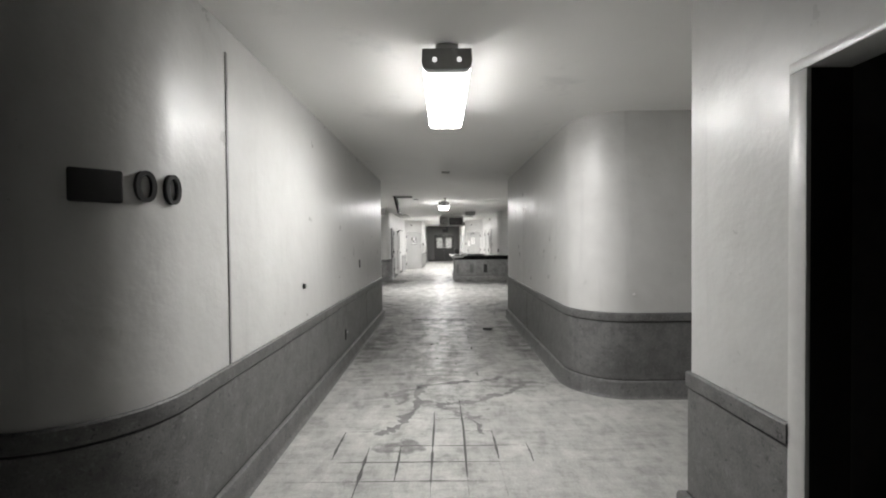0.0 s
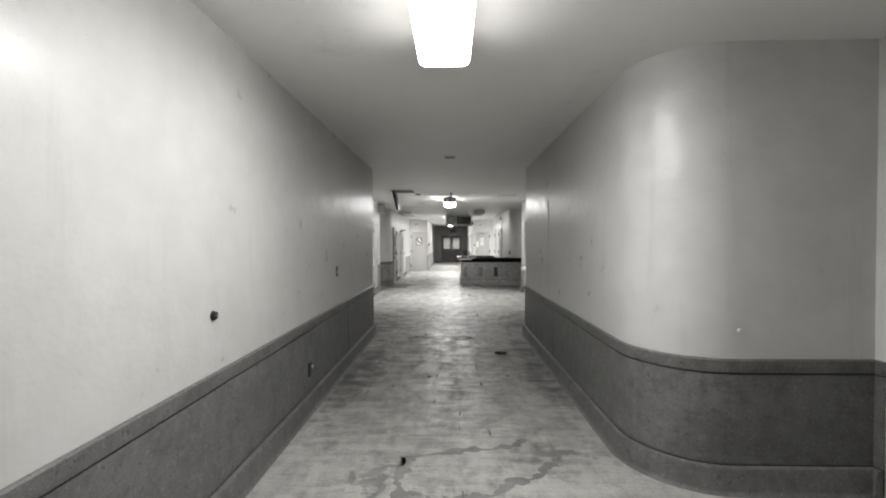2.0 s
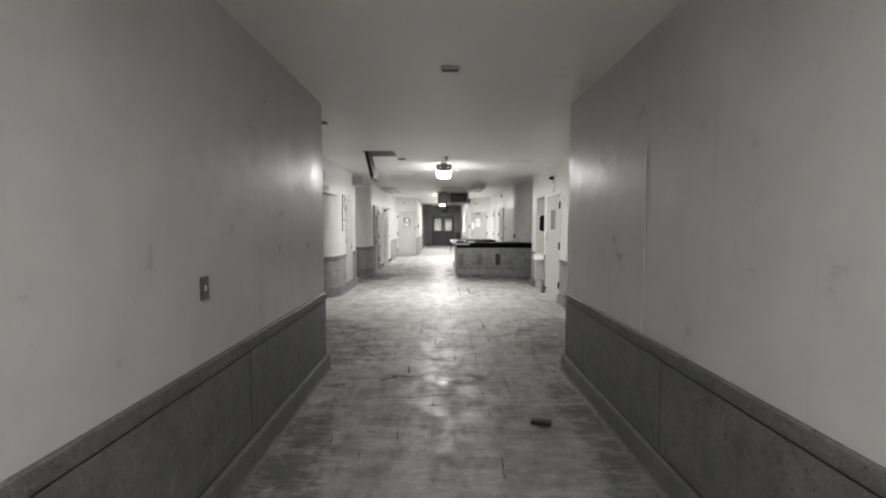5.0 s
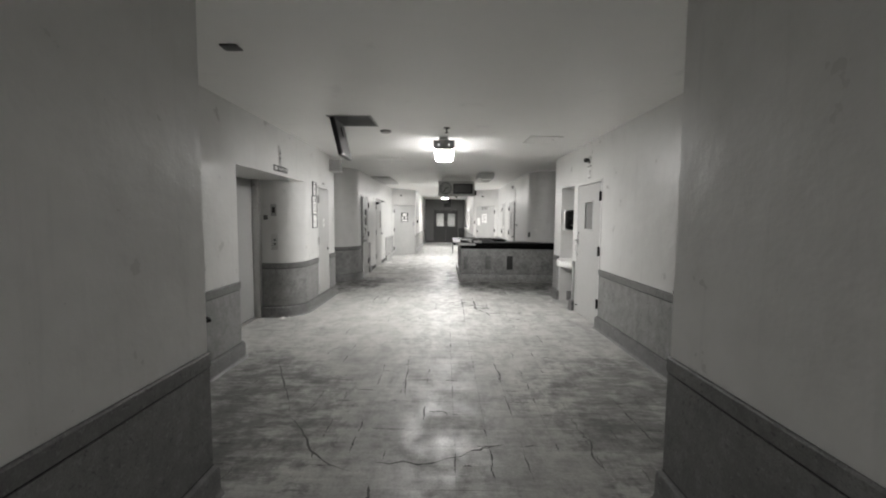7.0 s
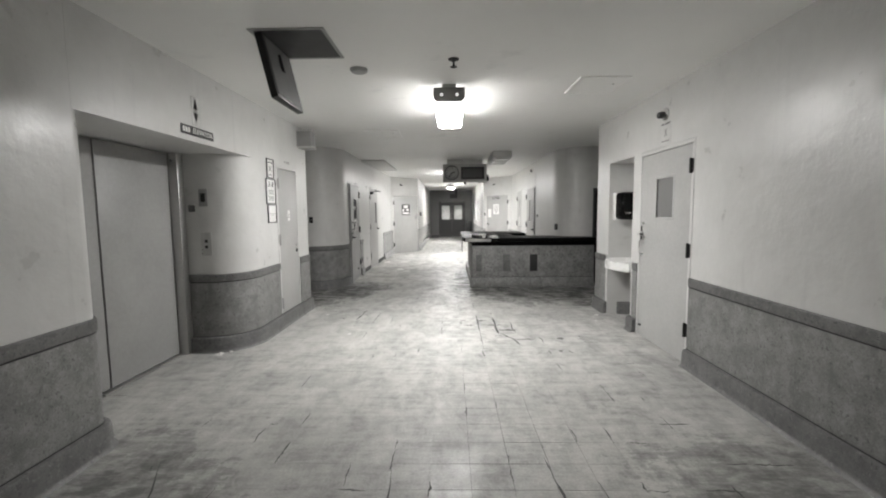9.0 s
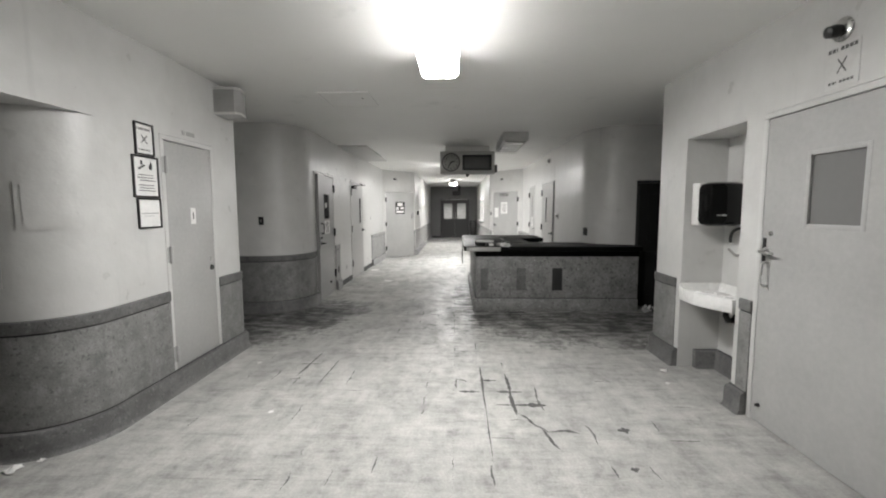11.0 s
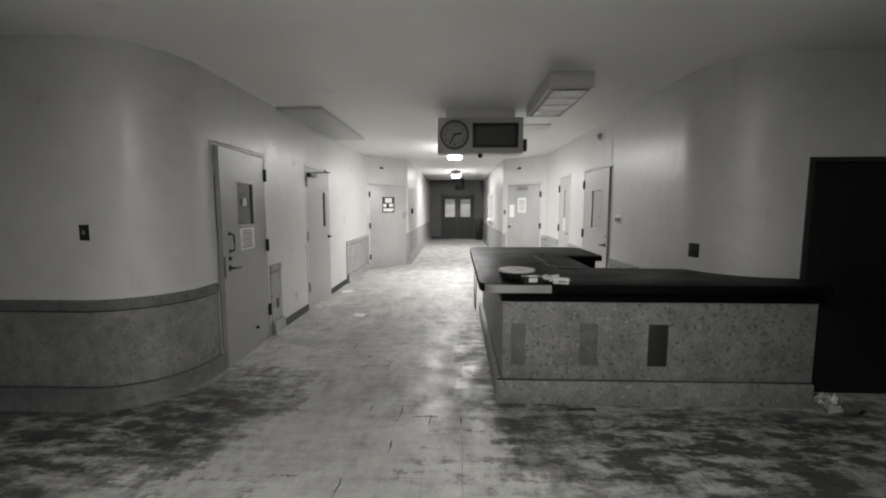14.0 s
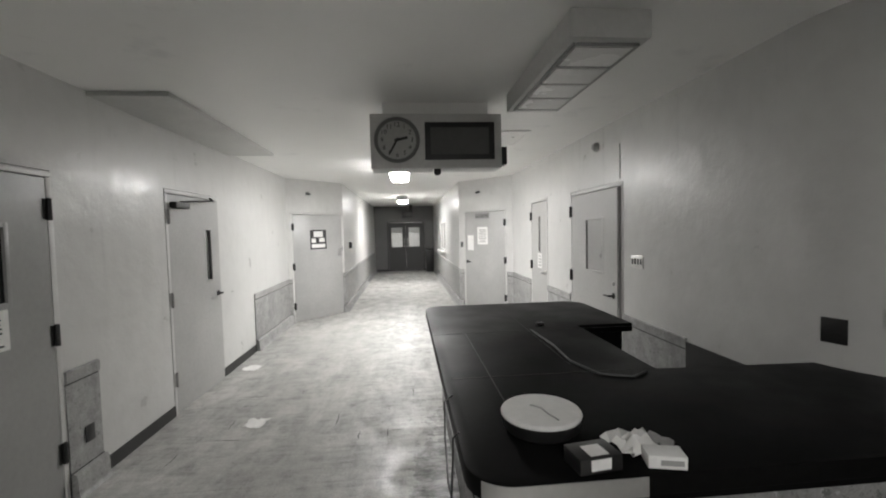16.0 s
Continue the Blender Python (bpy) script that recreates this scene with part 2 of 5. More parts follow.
def cyl(p0, p1, r0, r1=None, seg=16, bevel=0.0, bm=None):
    p0, p1 = Vector(p0), Vector(p1)
    own = bmesh.new()
    bmesh.ops.create_cone(own, cap_ends=True, segments=seg, radius1=r0, radius2=r0 if r1 is None else r1, depth=(p1 - p0).length)
    if bevel:
        rim = [e for e in own.edges if abs(e.verts[0].co.z - e.verts[1].co.z) < 1e-6]
        bmesh.ops.bevel(own, geom=rim, offset=bevel, segments=2, affect="EDGES", profile=0.5)
    m = Matrix.Translation((p0 + p1) / 2) @ (p1 - p0).to_track_quat("Z", "Y").to_matrix().to_4x4()
    own.transform(m)
    return join(bm, own) if bm else own


def tube(points, r, seg=8, bm=None):
    """A round bar along points, with smoothed joints."""
    bm = bm or bmesh.new()
    pts = [Vector(p) for p in points]
    rings = []
    for i, p in enumerate(pts):
        d = (pts[min(i + 1, len(pts) - 1)] - pts[max(i - 1, 0)]).normalized()
        q = d.to_track_quat("Z", "Y")
        rings.append([bm.verts.new(p + q @ Vector((r * math.cos(a * math.tau / seg), r * math.sin(a * math.tau / seg), 0))) for a in range(seg)])
    for a, b in zip(rings, rings[1:]):
        for k in range(seg):
            bm.faces.new((a[k], a[(k + 1) % seg], b[(k + 1) % seg], b[k]))
    bm.faces.new(rings[0][::-1])
    bm.faces.new(rings[-1])
    return bm


def arc(cx, cy, r, a0, a1, n=14):
    return [(cx + r * math.cos(radians(a0 + (a1 - a0) * i / n)), cy + r * math.sin(radians(a0 + (a1 - a0) * i / n))) for i in range(n + 1)]


def sweep(path, profile, bm=None):
    """A closed profile of (offset to the right of the way, z) swept along a path in plan."""
    bm = bm or bmesh.new()
    pts = [Vector(p) for p in path]
    rings = []
    for i, p in enumerate(pts):
        d0 = (pts[i] - pts[i - 1]).normalized() if i else None
        d1 = (pts[i + 1] - pts[i]).normalized() if i < len(pts) - 1 else None
        d0, d1 = d0 or d1, d1 or d0
        n0, n1 = Vector((d0.y, -d0.x)), Vector((d1.y, -d1.x))
        n = (n0 + n1).normalized()
        n /= max(0.3, n.dot(n0))
        rings.append([bm.verts.new((p.x + n.x * o, p.y + n.y * o, z)) for o, z in profile])
    k = len(profile)
    for a, b in zip(rings, rings[1:]):
        for j in range(k):
            bm.faces.new((a[j], a[(j + 1) % k], b[(j + 1) % k], b[j]))
    bm.faces.new(rings[0][::-1])
    bm.faces.new(rings[-1])
    bmesh.ops.recalc_face_normals(bm, faces=bm.faces[:])
    return bm


CEILING, BASE, THICK = 2.70, 0.16, 0.14
WALLS = [0]


def wall(path, wains=True, base=True, top=CEILING, bottom=0.0, dark_base=False, mat=None, RAIL=0.83):
    """A wall along a path, the room on its right, with its wainscot, cap and cove base."""
    WALLS[0] += 1
    face, cap, cove = FAR_LIT if path[0][1] > 17.6 else HALL if path[0][1] > 9.0 else (WAINS, CAP, COVE)
    w = structure(part(f"wall_{WALLS[0]}", sweep(path, [(0, bottom), (0, top), (-THICK, top), (-THICK, bottom)]), mat or PAINT),
                  "off-white painted plaster wall" if mat is None else "wall in a flat grey colour", "wall")
    if wains:
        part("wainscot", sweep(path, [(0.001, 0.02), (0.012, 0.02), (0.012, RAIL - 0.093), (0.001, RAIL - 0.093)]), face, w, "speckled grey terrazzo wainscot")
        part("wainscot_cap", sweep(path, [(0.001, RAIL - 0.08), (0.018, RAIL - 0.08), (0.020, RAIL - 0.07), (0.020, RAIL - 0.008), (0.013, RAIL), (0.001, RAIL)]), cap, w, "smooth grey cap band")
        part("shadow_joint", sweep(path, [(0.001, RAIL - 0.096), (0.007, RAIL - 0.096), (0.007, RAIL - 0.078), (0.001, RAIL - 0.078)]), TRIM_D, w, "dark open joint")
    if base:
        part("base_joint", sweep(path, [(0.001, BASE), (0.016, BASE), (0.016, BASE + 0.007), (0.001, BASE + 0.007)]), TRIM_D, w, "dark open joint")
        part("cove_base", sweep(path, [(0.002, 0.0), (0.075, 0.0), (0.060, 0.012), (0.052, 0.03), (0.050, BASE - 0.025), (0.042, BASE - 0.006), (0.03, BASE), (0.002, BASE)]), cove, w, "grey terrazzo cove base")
    if dark_base:
        part("rubber_base", sweep(path, [(0.002, 0.0), (0.012, 0.0), (0.010, 0.10), (0.002, 0.10)]), TRIM_D, w, "black rubber base strip")
    return w


def lintel(path, z0, z1=CEILING):
    return wall(path, wains=False, base=False, bottom=z0, top=z1)


# ---- ground and ceiling ----
slab = structure(part("floor", box(-9, -9, -0.2, 7, 35, -0.012), GROUT), "dirty screed under worn vinyl tiles", "floor")
structure(part("ceiling", box(-9, -9, CEILING, 7, 35, CEILING + 0.2), CEIL), "stained off-white painted ceiling", "ceiling")

# ---- walls, west side from south to north ----
W, E = -1.905, 2.49
CW, CE = -0.97, 1.53
wall([(-8.0, 1.5), (-1.42, 1.5)] + arc(-1.42, 1.95, 0.45, 270, 360, 18)[1:] + [(CW, 8.23)], RAIL=0.80)
# splayed entrance to the hall, a door on each side
S1 = Vector((CW, 8.23)); N1 = Vector((W, 9.55)); U1 = (N1 - S1).normalized()
S2 = Vector((CE, 8.23)); N2 = Vector((E, 9.58)); U2 = (S2 - N2).normalized()
wall([tuple(S1 + U1 * 0.002), tuple(S1 + U1 * 0.22)], wains=False, base=False)
lintel([tuple(S1 + U1 * 0.22), tuple(S1 + U1 * 1.53)], 2.12)
wall([tuple(S1 + U1 * 1.53), tuple(N1), (W, 9.56)], wains=False, base=False)
wall([(W, 9.56), (W, 10.45)] + arc(W - 0.1, 10.45, 0.1, 0, 90, 6)[1:] + [(-2.58, 10.55)])
wall([(-2.58, 12.32), (-2.305, 12.32)] + arc(-2.305, 12.72, 0.4, 270, 360, 16)[1:] + [(W, 12.80)], top=2.08)
wall([(W, 12.80), (W, 13.27)])
wall([(W, 13.27), (W, 13.98)], wains=False, top=0.14)
lintel([(W, 13.27), (W, 13.98)], 2.08)
wall([(W, 13.98), (W, 14.36)] + arc(W - 0.14, 14.36, 0.14, 0, 90, 6)[1:] + [(-4.6, 14.5)])
wall([(-4.6, 15.87), (-2.43, 15.87)] + arc(-2.43, 16.47, 0.6, 270, 360, 16)[1:] + [(-1.83, 16.60)])
FW = -1.83
lintel([(FW, 16.60), (FW, 17.66)], 2.10)
wall([(FW, 17.66), (FW, 17.95)])
wall([(FW, 17.95), (FW, 18.88)], wains=False, base=False, dark_base=True)
lintel([(FW, 18.88), (FW, 19.94)], 2.12)
wall([(FW, 19.94), (FW, 21.0)], wains=False, base=False, dark_base=True)
FE, FCW, FCE = 2.42, -0.95, 1.50
A = Vector((FW, 22.80)); B = Vector((FCW, 23.78)); D = (B - A).normalized()
P0, P1 = A + D * 0.07, A + D * 1.25
wall([(FW, 21.0), tuple(A), tuple(P0)])
lintel([tuple(P0), tuple(P1)], 2.08)
wall([tuple(P1), tuple(B), (FCW, 32.3)])
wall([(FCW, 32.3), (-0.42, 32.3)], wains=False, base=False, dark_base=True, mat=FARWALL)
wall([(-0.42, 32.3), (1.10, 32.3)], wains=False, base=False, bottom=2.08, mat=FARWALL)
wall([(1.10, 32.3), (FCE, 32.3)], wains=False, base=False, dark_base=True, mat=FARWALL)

# ---- walls, east side from north to south ----
A2 = Vector((FE, 22.80)); B2 = Vector((FCE, 23.78)); D2 = (A2 - B2).normalized()
Q0, Q1 = B2 + D2 * 0.12, B2 + D2 * 1.20
wall([(FCE, 32.3), (FCE, 28.6)])
wall([(FCE, 28.6), (FCE, 26.9)], top=1.05)
lintel([(FCE, 28.6), (FCE, 26.9)], 1.95)
wall([(FCE, 26.9), tuple(B2), tuple(Q0)])
lintel([tuple(Q0), tuple(Q1)], 2.08)
wall([tuple(Q1), tuple(A2), (FE, 21.62)])
lintel([(FE, 21.62), (FE, 20.80)], 2.12)
wall([(FE, 20.80), (FE, 19.95)])
lintel([(FE, 19.95), (FE, 18.66)], 2.10)
wall([(FE, 18.66), (FE, 17.75)])
wall([(FE, 17.75), (FE, 16.92)] + arc(3.02, 16.92, 0.6, 180, 270, 16)[1:] + [(3.07, 16.32)], wains=False, base=False)
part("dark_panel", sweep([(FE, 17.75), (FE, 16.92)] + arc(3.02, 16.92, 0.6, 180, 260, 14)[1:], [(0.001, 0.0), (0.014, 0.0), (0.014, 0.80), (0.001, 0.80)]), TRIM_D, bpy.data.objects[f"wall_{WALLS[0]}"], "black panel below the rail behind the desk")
lintel([(3.07, 16.32), (3.96, 16.32)], 1.90)
wall([(3.96, 16.32), (4.06, 16.32)])
lintel([(4.06, 16.32), (4.98, 16.32)], 2.10)
wall([(4.98, 16.32), (5.6, 16.32)])
wall([(5.6, 14.5), (E + 0.14, 14.5)] + arc(E + 0.14, 14.36, 0.14, 90, 180, 6)[1:] + [(E, 13.99)])
wall([(E, 13.99), (E, 13.92)], wains=False)
# wash niche
lintel([(E, 13.92), (E, 13.15)], 2.10)
wall([(E + THICK, 13.92), (2.86, 13.92), (2.86, 13.15), (E + THICK, 13.15)], wains=False, top=2.10)
part("niche_top", box(E + THICK, 13.15, 2.10, 2.86, 13.92, 2.16), PAINT, bpy.data.objects[f"wall_{WALLS[0]}"])
wall([(E, 13.15), (E, 13.09)], wains=False)
wall([(E, 13.09), (E, 12.97)])
lintel([(E, 12.97), (E, 11.88)], 2.11)
wall([(E, 11.88), (E, 9.59)])
wall([(E, 9.59), tuple(N2), tuple(N2 + U2 * 0.10)], wains=False, base=False)
lintel([tuple(N2 + U2 * 0.10), tuple(N2 + U2 * 1.41)], 2.12)
wall([tuple(N2 + U2 * 1.41), tuple(S2 - U2 * 0.002)], wains=False, base=False)
wall([(CE, 8.23), (CE, 4.43)] + arc(2.03, 4.43, 0.5, 180, 270, 16)[1:] + [(2.85, 3.93), (2.85, 3.86)], RAIL=0.80)
lintel([(2.85, 3.86), (2.85, 2.88)], 2.10)
wall([(2.85, 2.88), (2.85, 2.15), (CE, 2.15), (CE, 1.53)], RAIL=0.80)
lintel([(CE, 1.53), (CE, 0.45)], 2.12)
wall([(CE, 0.45), (CE, -8.0)])
# closing walls behind the camera and at the ends of the side passages
# added out of view, set far back so less light bounces in
wall([(CE, -8.0), (-8.0, -8.0), (-8.0, 1.5)])
wall([(-4.6, 14.5), (-4.6, 15.87)])
wall([(5.6, 16.32), (5.6, 14.5)])
# dark room behind the open doorway, its lack of light put into the wall colour
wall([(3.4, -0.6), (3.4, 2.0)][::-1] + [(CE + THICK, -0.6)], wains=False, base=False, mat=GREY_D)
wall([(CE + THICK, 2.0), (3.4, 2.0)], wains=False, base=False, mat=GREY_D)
# elevator recess
part("recess_head", box(-2.66, 10.46, 2.08, W, 12.80, CEILING), PAINT, None)
structure(bpy.data.objects["recess_head"], "off-white painted bulkhead over the elevator recess", "wall")


# ---- shared builders ----
def prism(pts, z0, z1, bevel=0.0):
    bm = bmesh.new()
    low = [bm.verts.new((x, y, z0)) for x, y in pts]
    face = bm.faces.new(low)
    up = bmesh.ops.extrude_face_region(bm, geom=[face])
    bmesh.ops.translate(bm, verts=[v for v in up["geom"] if isinstance(v, bmesh.types.BMVert)], vec=(0, 0, z1 - z0))
    bmesh.ops.recalc_face_normals(bm, faces=bm.faces[:])
    if bevel:
        rim = [e for e in bm.edges if abs(e.verts[0].co.z - e.verts[1].co.z) < 1e-6]
        bmesh.ops.bevel(bm, geom=rim, offset=bevel, segments=2, affect="EDGES", profile=0.5)
    return bm


def lathe(profile, seg=32, bm=None):
    """Turns (radius, z) round the z axis."""
    bm = bm or bmesh.new()
    rings = [[bm.verts.new((r * math.cos(k * math.tau / seg), r * math.sin(k * math.tau / seg), z)) for k in range(seg)] for r, z in profile]
    for a, b in zip(rings, rings[1:]):
        for k in range(seg):
            bm.faces.new((a[k], a[(k + 1) % seg], b[(k + 1) % seg], b[k]))
    bm.faces.new(rings[0][::-1])
    bm.faces.new(rings[-1])
    bmesh.ops.recalc_face_normals(bm, faces=bm.faces[:])
    return bm


def words(name, body, size, mat, parent, m, extrude=0.0015, align="CENTER"):
    """Raised lettering in the built-in font, standing in the local XZ plane and facing -y."""
    cu = bpy.data.curves.new("lettering", "FONT")
    cu.body, cu.size, cu.extrude, cu.align_x, cu.align_y = body, size, extrude, align, "CENTER"
    tmp = bpy.data.objects.new("lettering", cu)
    me = bpy.data.meshes.new_from_object(tmp)
    bpy.data.objects.remove(tmp)
    bpy.data.curves.remove(cu)
    me.transform(Matrix.Rotation(radians(90), 4, "X"))
    weld = bmesh.new()
    weld.from_mesh(me)
    bmesh.ops.remove_doubles(weld, verts=weld.verts[:], dist=0.00002)
    weld.to_mesh(me)
    weld.free()
    me.materials.append(mat)
    ob = new(name, me)
    ob.parent = parent
    ob.matrix_basis = m
    return ob


def bars(rows, y=-0.002, bm=None):
    """Lines of unreadable print as thin bars: (x, z, width, height)."""
    bm = bm or bmesh.new()
    for x, z, w, h in rows:
        box(x, y, z - h / 2, x + w, y + 0.001, z + h / 2, bm=bm)
    return bm


def print_block(x0, z0, w, h, lines, fill=0.9, seed=1):
    """Rows for bars(): a block of text of that many lines."""
    rnd = random.Random(seed)
    step = h / lines
    return [(x0 + w * (1 - f) / 2, z0 - step * (i + 0.5), w * f, step * 0.42) for i, f in enumerate(rnd.uniform(fill - 0.25, fill) for _ in range(lines))]


WEST, EAST, SOUTH = 90, -90, 0


def on(x, y, z, turn):
    """A pose on a wall; local -y looks into the room, local x runs along the wall."""
    return pose(x, y, z, 0, 0, turn)


# ---- ceiling lamps ----
def ceiling_lamp(x, y0, power, label):
    n, w, drop = 1.32, 0.150, 0.175
    t = thing("ceiling_lamp", pose(x, y0, CEILING), label, "ceiling lamp", "corridor ceiling lamps")
    part("housing", box(-0.07, 0.02, -0.055, 0.07, n - 0.02, 0, 0.005), WHITE, t, "white metal housing")
    # rounded wrap section: flat flanks, round lower corners, flat lens
    low = [(w - 0.05 + 0.05 * math.cos(radians(g)), -drop + 0.05 - 0.05 * math.sin(radians(g))) for g in (0, 22, 45, 68, 90)]
    prof = [(w - 0.004, -0.058)] + low + [(-px, pz) for px, pz in low[::-1]] + [(-w + 0.004, -0.058)]
    for a, b in ((0, 0.045), (n - 0.045, n)):
        e = bmesh.new()
        rim = [[e.verts.new((px * 1.03, yy, pz * 1.0 + (0.012 if pz < -0.1 else 0.022))) for px, pz in prof] for yy in (a, b)]
        for i in range(len(prof)):
            j = (i + 1) % len(prof)
            e.faces.new((rim[0][i], rim[0][j], rim[1][j], rim[1][i]))
        e.faces.new(rim[0][::-1])
        e.faces.new(rim[1])
        bmesh.ops.recalc_face_normals(e, faces=e.faces[:])
        part("end_cap", e, GREY, t, "grey plastic end cap")
        part("bracket", box(-0.055, a + 0.002, -0.034, 0.055, b - 0.002, -0.004, 0.004), FRAME, t, "pale metal bracket")
    for sx in (-0.075, 0.075):
        part("knob", cyl((sx, -0.010, -0.105), (sx, 0.001, -0.105), 0.014), KNOB, t, "round fixing hole with a glow for light leaking through")
    d = bmesh.new()
    ends = [[d.verts.new((px, yy, pz)) for px, pz in prof] for yy in (0.046, n - 0.046)]
    for i in range(len(prof)):
        j = (i + 1) % len(prof)
        d.faces.new((ends[0][i], ends[0][j], ends[1][j], ends[1][i]))
    d.faces.new(ends[0][::-1])
    d.faces.new(ends[1])
    bmesh.ops.recalc_face_normals(d, faces=d.faces[:])
    for fc in d.faces:
        fc.material_index = 2 if fc.normal.z < -0.95 else 1 if fc.normal.z < -0.1 else 0
    part("diffuser", d, TUBES[power], t, "glowing white acrylic diffuser")
    return t


for y, k, s in ((2.56, 0.62, "in the narrow corridor"), (12.20, 1.1, "over the wide hall"), (20.9, 1.45, "beyond the hanging clock"), (26.7, 1.3, "near the far double doors")):
    ceiling_lamp(0.28, y, k, "glowing fluorescent ceiling lamp " + s)
part("vestibule_lamp_panel", box(-0.2, 33.4, CEILING - 0.06, 0.9, 34.0, CEILING), emitter("vestibule_lamp", LAMP * 0.3))
tagged(bpy.data.objects["vestibule_lamp_panel"], "lit ceiling panel in the vestibule behind glazed doors", "ceiling lamp")

# ---- doors ----
DOORS = [0]


def hinge(parent, x, z):
    b = cyl((x, -0.016, z - 0.068), (x, -0.016, z + 0.068), 0.014, seg=12, bevel=0.003)
    for k in (-0.024, 0.024):
        cyl((x, -0.016, z + k - 0.001), (x, -0.016, z + k + 0.001), 0.0152, seg=12, bm=b)
    box(x - 0.032, -0.007, z - 0.062, x + 0.032, -0.001, z + 0.062, bm=b)
    return part("hinge", b, BLACKM, parent, "dark metal hinge")


def lever(parent, x, z, d, mat=None):
    b = cyl((x, -0.001, z), (x, -0.012, z), 0.030, seg=20, bevel=0.003)
    cyl((x, -0.01, z), (x, -0.06, z), 0.011, seg=12, bm=b)
    tube([(x, -0.055, z), (x + d * 0.03, -0.058, z), (x + d * 0.08, -0.056, z - 0.003), (x + d * 0.115, -0.05, z - 0.006)], 0.0095, 10, b)
    return part("lever_handle", b, mat or STEEL, parent, "metal lever handle on a round rose")


def pull(parent, x, z0, z1, mat=None):
    b = tube([(x, -0.001, z0), (x, -0.032, z0), (x, -0.046, z0 + 0.015), (x, -0.048, (z0 + z1) / 2), (x, -0.046, z1 - 0.015), (x, -0.032, z1), (x, -0.001, z1)], 0.008, 10)
    box(x - 0.016, -0.004, z0 - 0.025, x + 0.016, -0.001, z0 + 0.02, bm=b)
    box(x - 0.016, -0.004, z1 - 0.02, x + 0.016, -0.001, z1 + 0.025, bm=b)
    return part("pull_handle", b, mat or STEEL, parent, "metal pull handle")


def lock(parent, x, z, r=0.024, mat=None):
    b = cyl((x, -0.001, z), (x, -0.016, z), r, r * 0.86, 18)
    box(x - 0.002, -0.0175, z - r * 0.4, x + 0.002, -0.0155, z + r * 0.4, bm=b)
    return part("lock", b, mat or STEEL, parent, "round lock cylinder")


def paint_hinges(leaf, mat):
    """Hinges that were painted over with the door."""
    for ob in leaf.children:
        if ob.name.startswith("hinge"):
            ob.data.materials[0] = mat
            tagged(ob, "painted-over hinge")


def door(m, w, h, label, hinges="right", opened=0.0, window=None, pane=None, mat=None, frame_mat=None, hz=(0.33, 1.08, 1.86), sill=0.0):
    """A hinged door with its frame in a wall's opening; returns the thing and its leaf."""
    DOORS[0] += 1
    t = tagged(thing(f"door_{DOORS[0]}", m, label, "door"), kind="structure")
    f = bmesh.new()
    j = 0.042
    for a, b in ((-0.044, -0.003), (w + 0.003, w + 0.044)):
        box(a, -0.005, sill, b, THICK, h + 0.008, 0.002, bm=f)
    box(-0.044, -0.005, h + 0.009, w + 0.044, THICK, h + 0.046, 0.002, bm=f)
    box(-0.003, 0.048, sill, 0.016, 0.065, h, bm=f)
    box(w - 0.016, 0.048, sill, w + 0.003, 0.065, h, bm=f)
    part("frame", f, frame_mat or PAINT, t, "painted steel door frame")
    lf = bmesh.new()
    zs = sill + 0.008
    if window:
        x0, z0, x1, z1 = window
        # stiles and rails round the light
        for q in ((0, zs, x0, h), (x1, zs, w, h), (x0, zs, x1, z0), (x0, z1, x1, h)):
            box(q[0], -0.002, q[1], q[2], 0.042, q[3], bm=lf)
        bmesh.ops.remove_doubles(lf, verts=lf.verts[:], dist=0.0002)
    else:
        box(0, -0.002, zs, w, 0.042, h, 0.003, bm=lf)
    px = w if hinges == "right" else 0.0
    turn = Matrix.Translation((px, 0, 0)) @ Matrix.Rotation(radians(opened if hinges == "right" else -opened), 4, "Z") @ Matrix.Translation((-px, 0, 0))
    leaf = part("leaf", lf, mat or DOOR, t, "painted door leaf", turn)
    if window:
        part("pane", box(x0, 0.014, z0, x1, 0.022, z1), pane or GREY_D, leaf, "dim window pane")
        g = bmesh.new()
        e = 0.014
        for q in ((x0 - e, z0 - e, x0 + e, z1 + e), (x1 - e, z0 - e, x1 + e, z1 + e), (x0 + e, z0 - e, x1 - e, z0 + e), (x0 + e, z1 - e, x1 - e, z1 + e)):
            box(q[0], -0.004, q[1], q[2], 0.013, q[3], 0.001, bm=g)
        part("window_bead", g, mat or DOOR, leaf)
    for z in hz:
        hinge(leaf, px + (0.004 if hinges == "right" else -0.004), z)
    return t, leaf


# elevator door
lift = tagged(thing("door_9", on(-2.56, 10.56, 0, WEST), "brushed grey elevator door in a dark recess", "elevator door"), kind="structure")
part("panel", box(0.0, 0.0, 0.02, 0.775, 0.03, 2.07, 0.003), GREY, lift)
part("panel", box(0.78, -0.012, 0.02, 1.655, 0.018, 2.07, 0.003), GREY, lift)
part("jamb", box(1.66, -0.10, 0.0, 1.758, 0.05, 2.078, 0.004), STEEL, lift, "steel jamb")
part("threshold", box(0.0, -0.05, 0.0, 1.655, 0.03, 0.012, 0.002), STEEL, lift, "grooved metal threshold")
part("shaft_wall", box(-0.1, 0.06, 0.0, 1.85, 0.1, 2.2), GREY_D, lift)

DARKPANE = plain("dark_window_glass", 0.012, 0.08, vary=0.2)
GREYPANE = plain("frosted_wired_pane", 0.17, 0.5, vary=0.05, gloss=0.2)
PALEPANE = plain("pale_frosted_pane", 0.34, 0.3, vary=0.1)

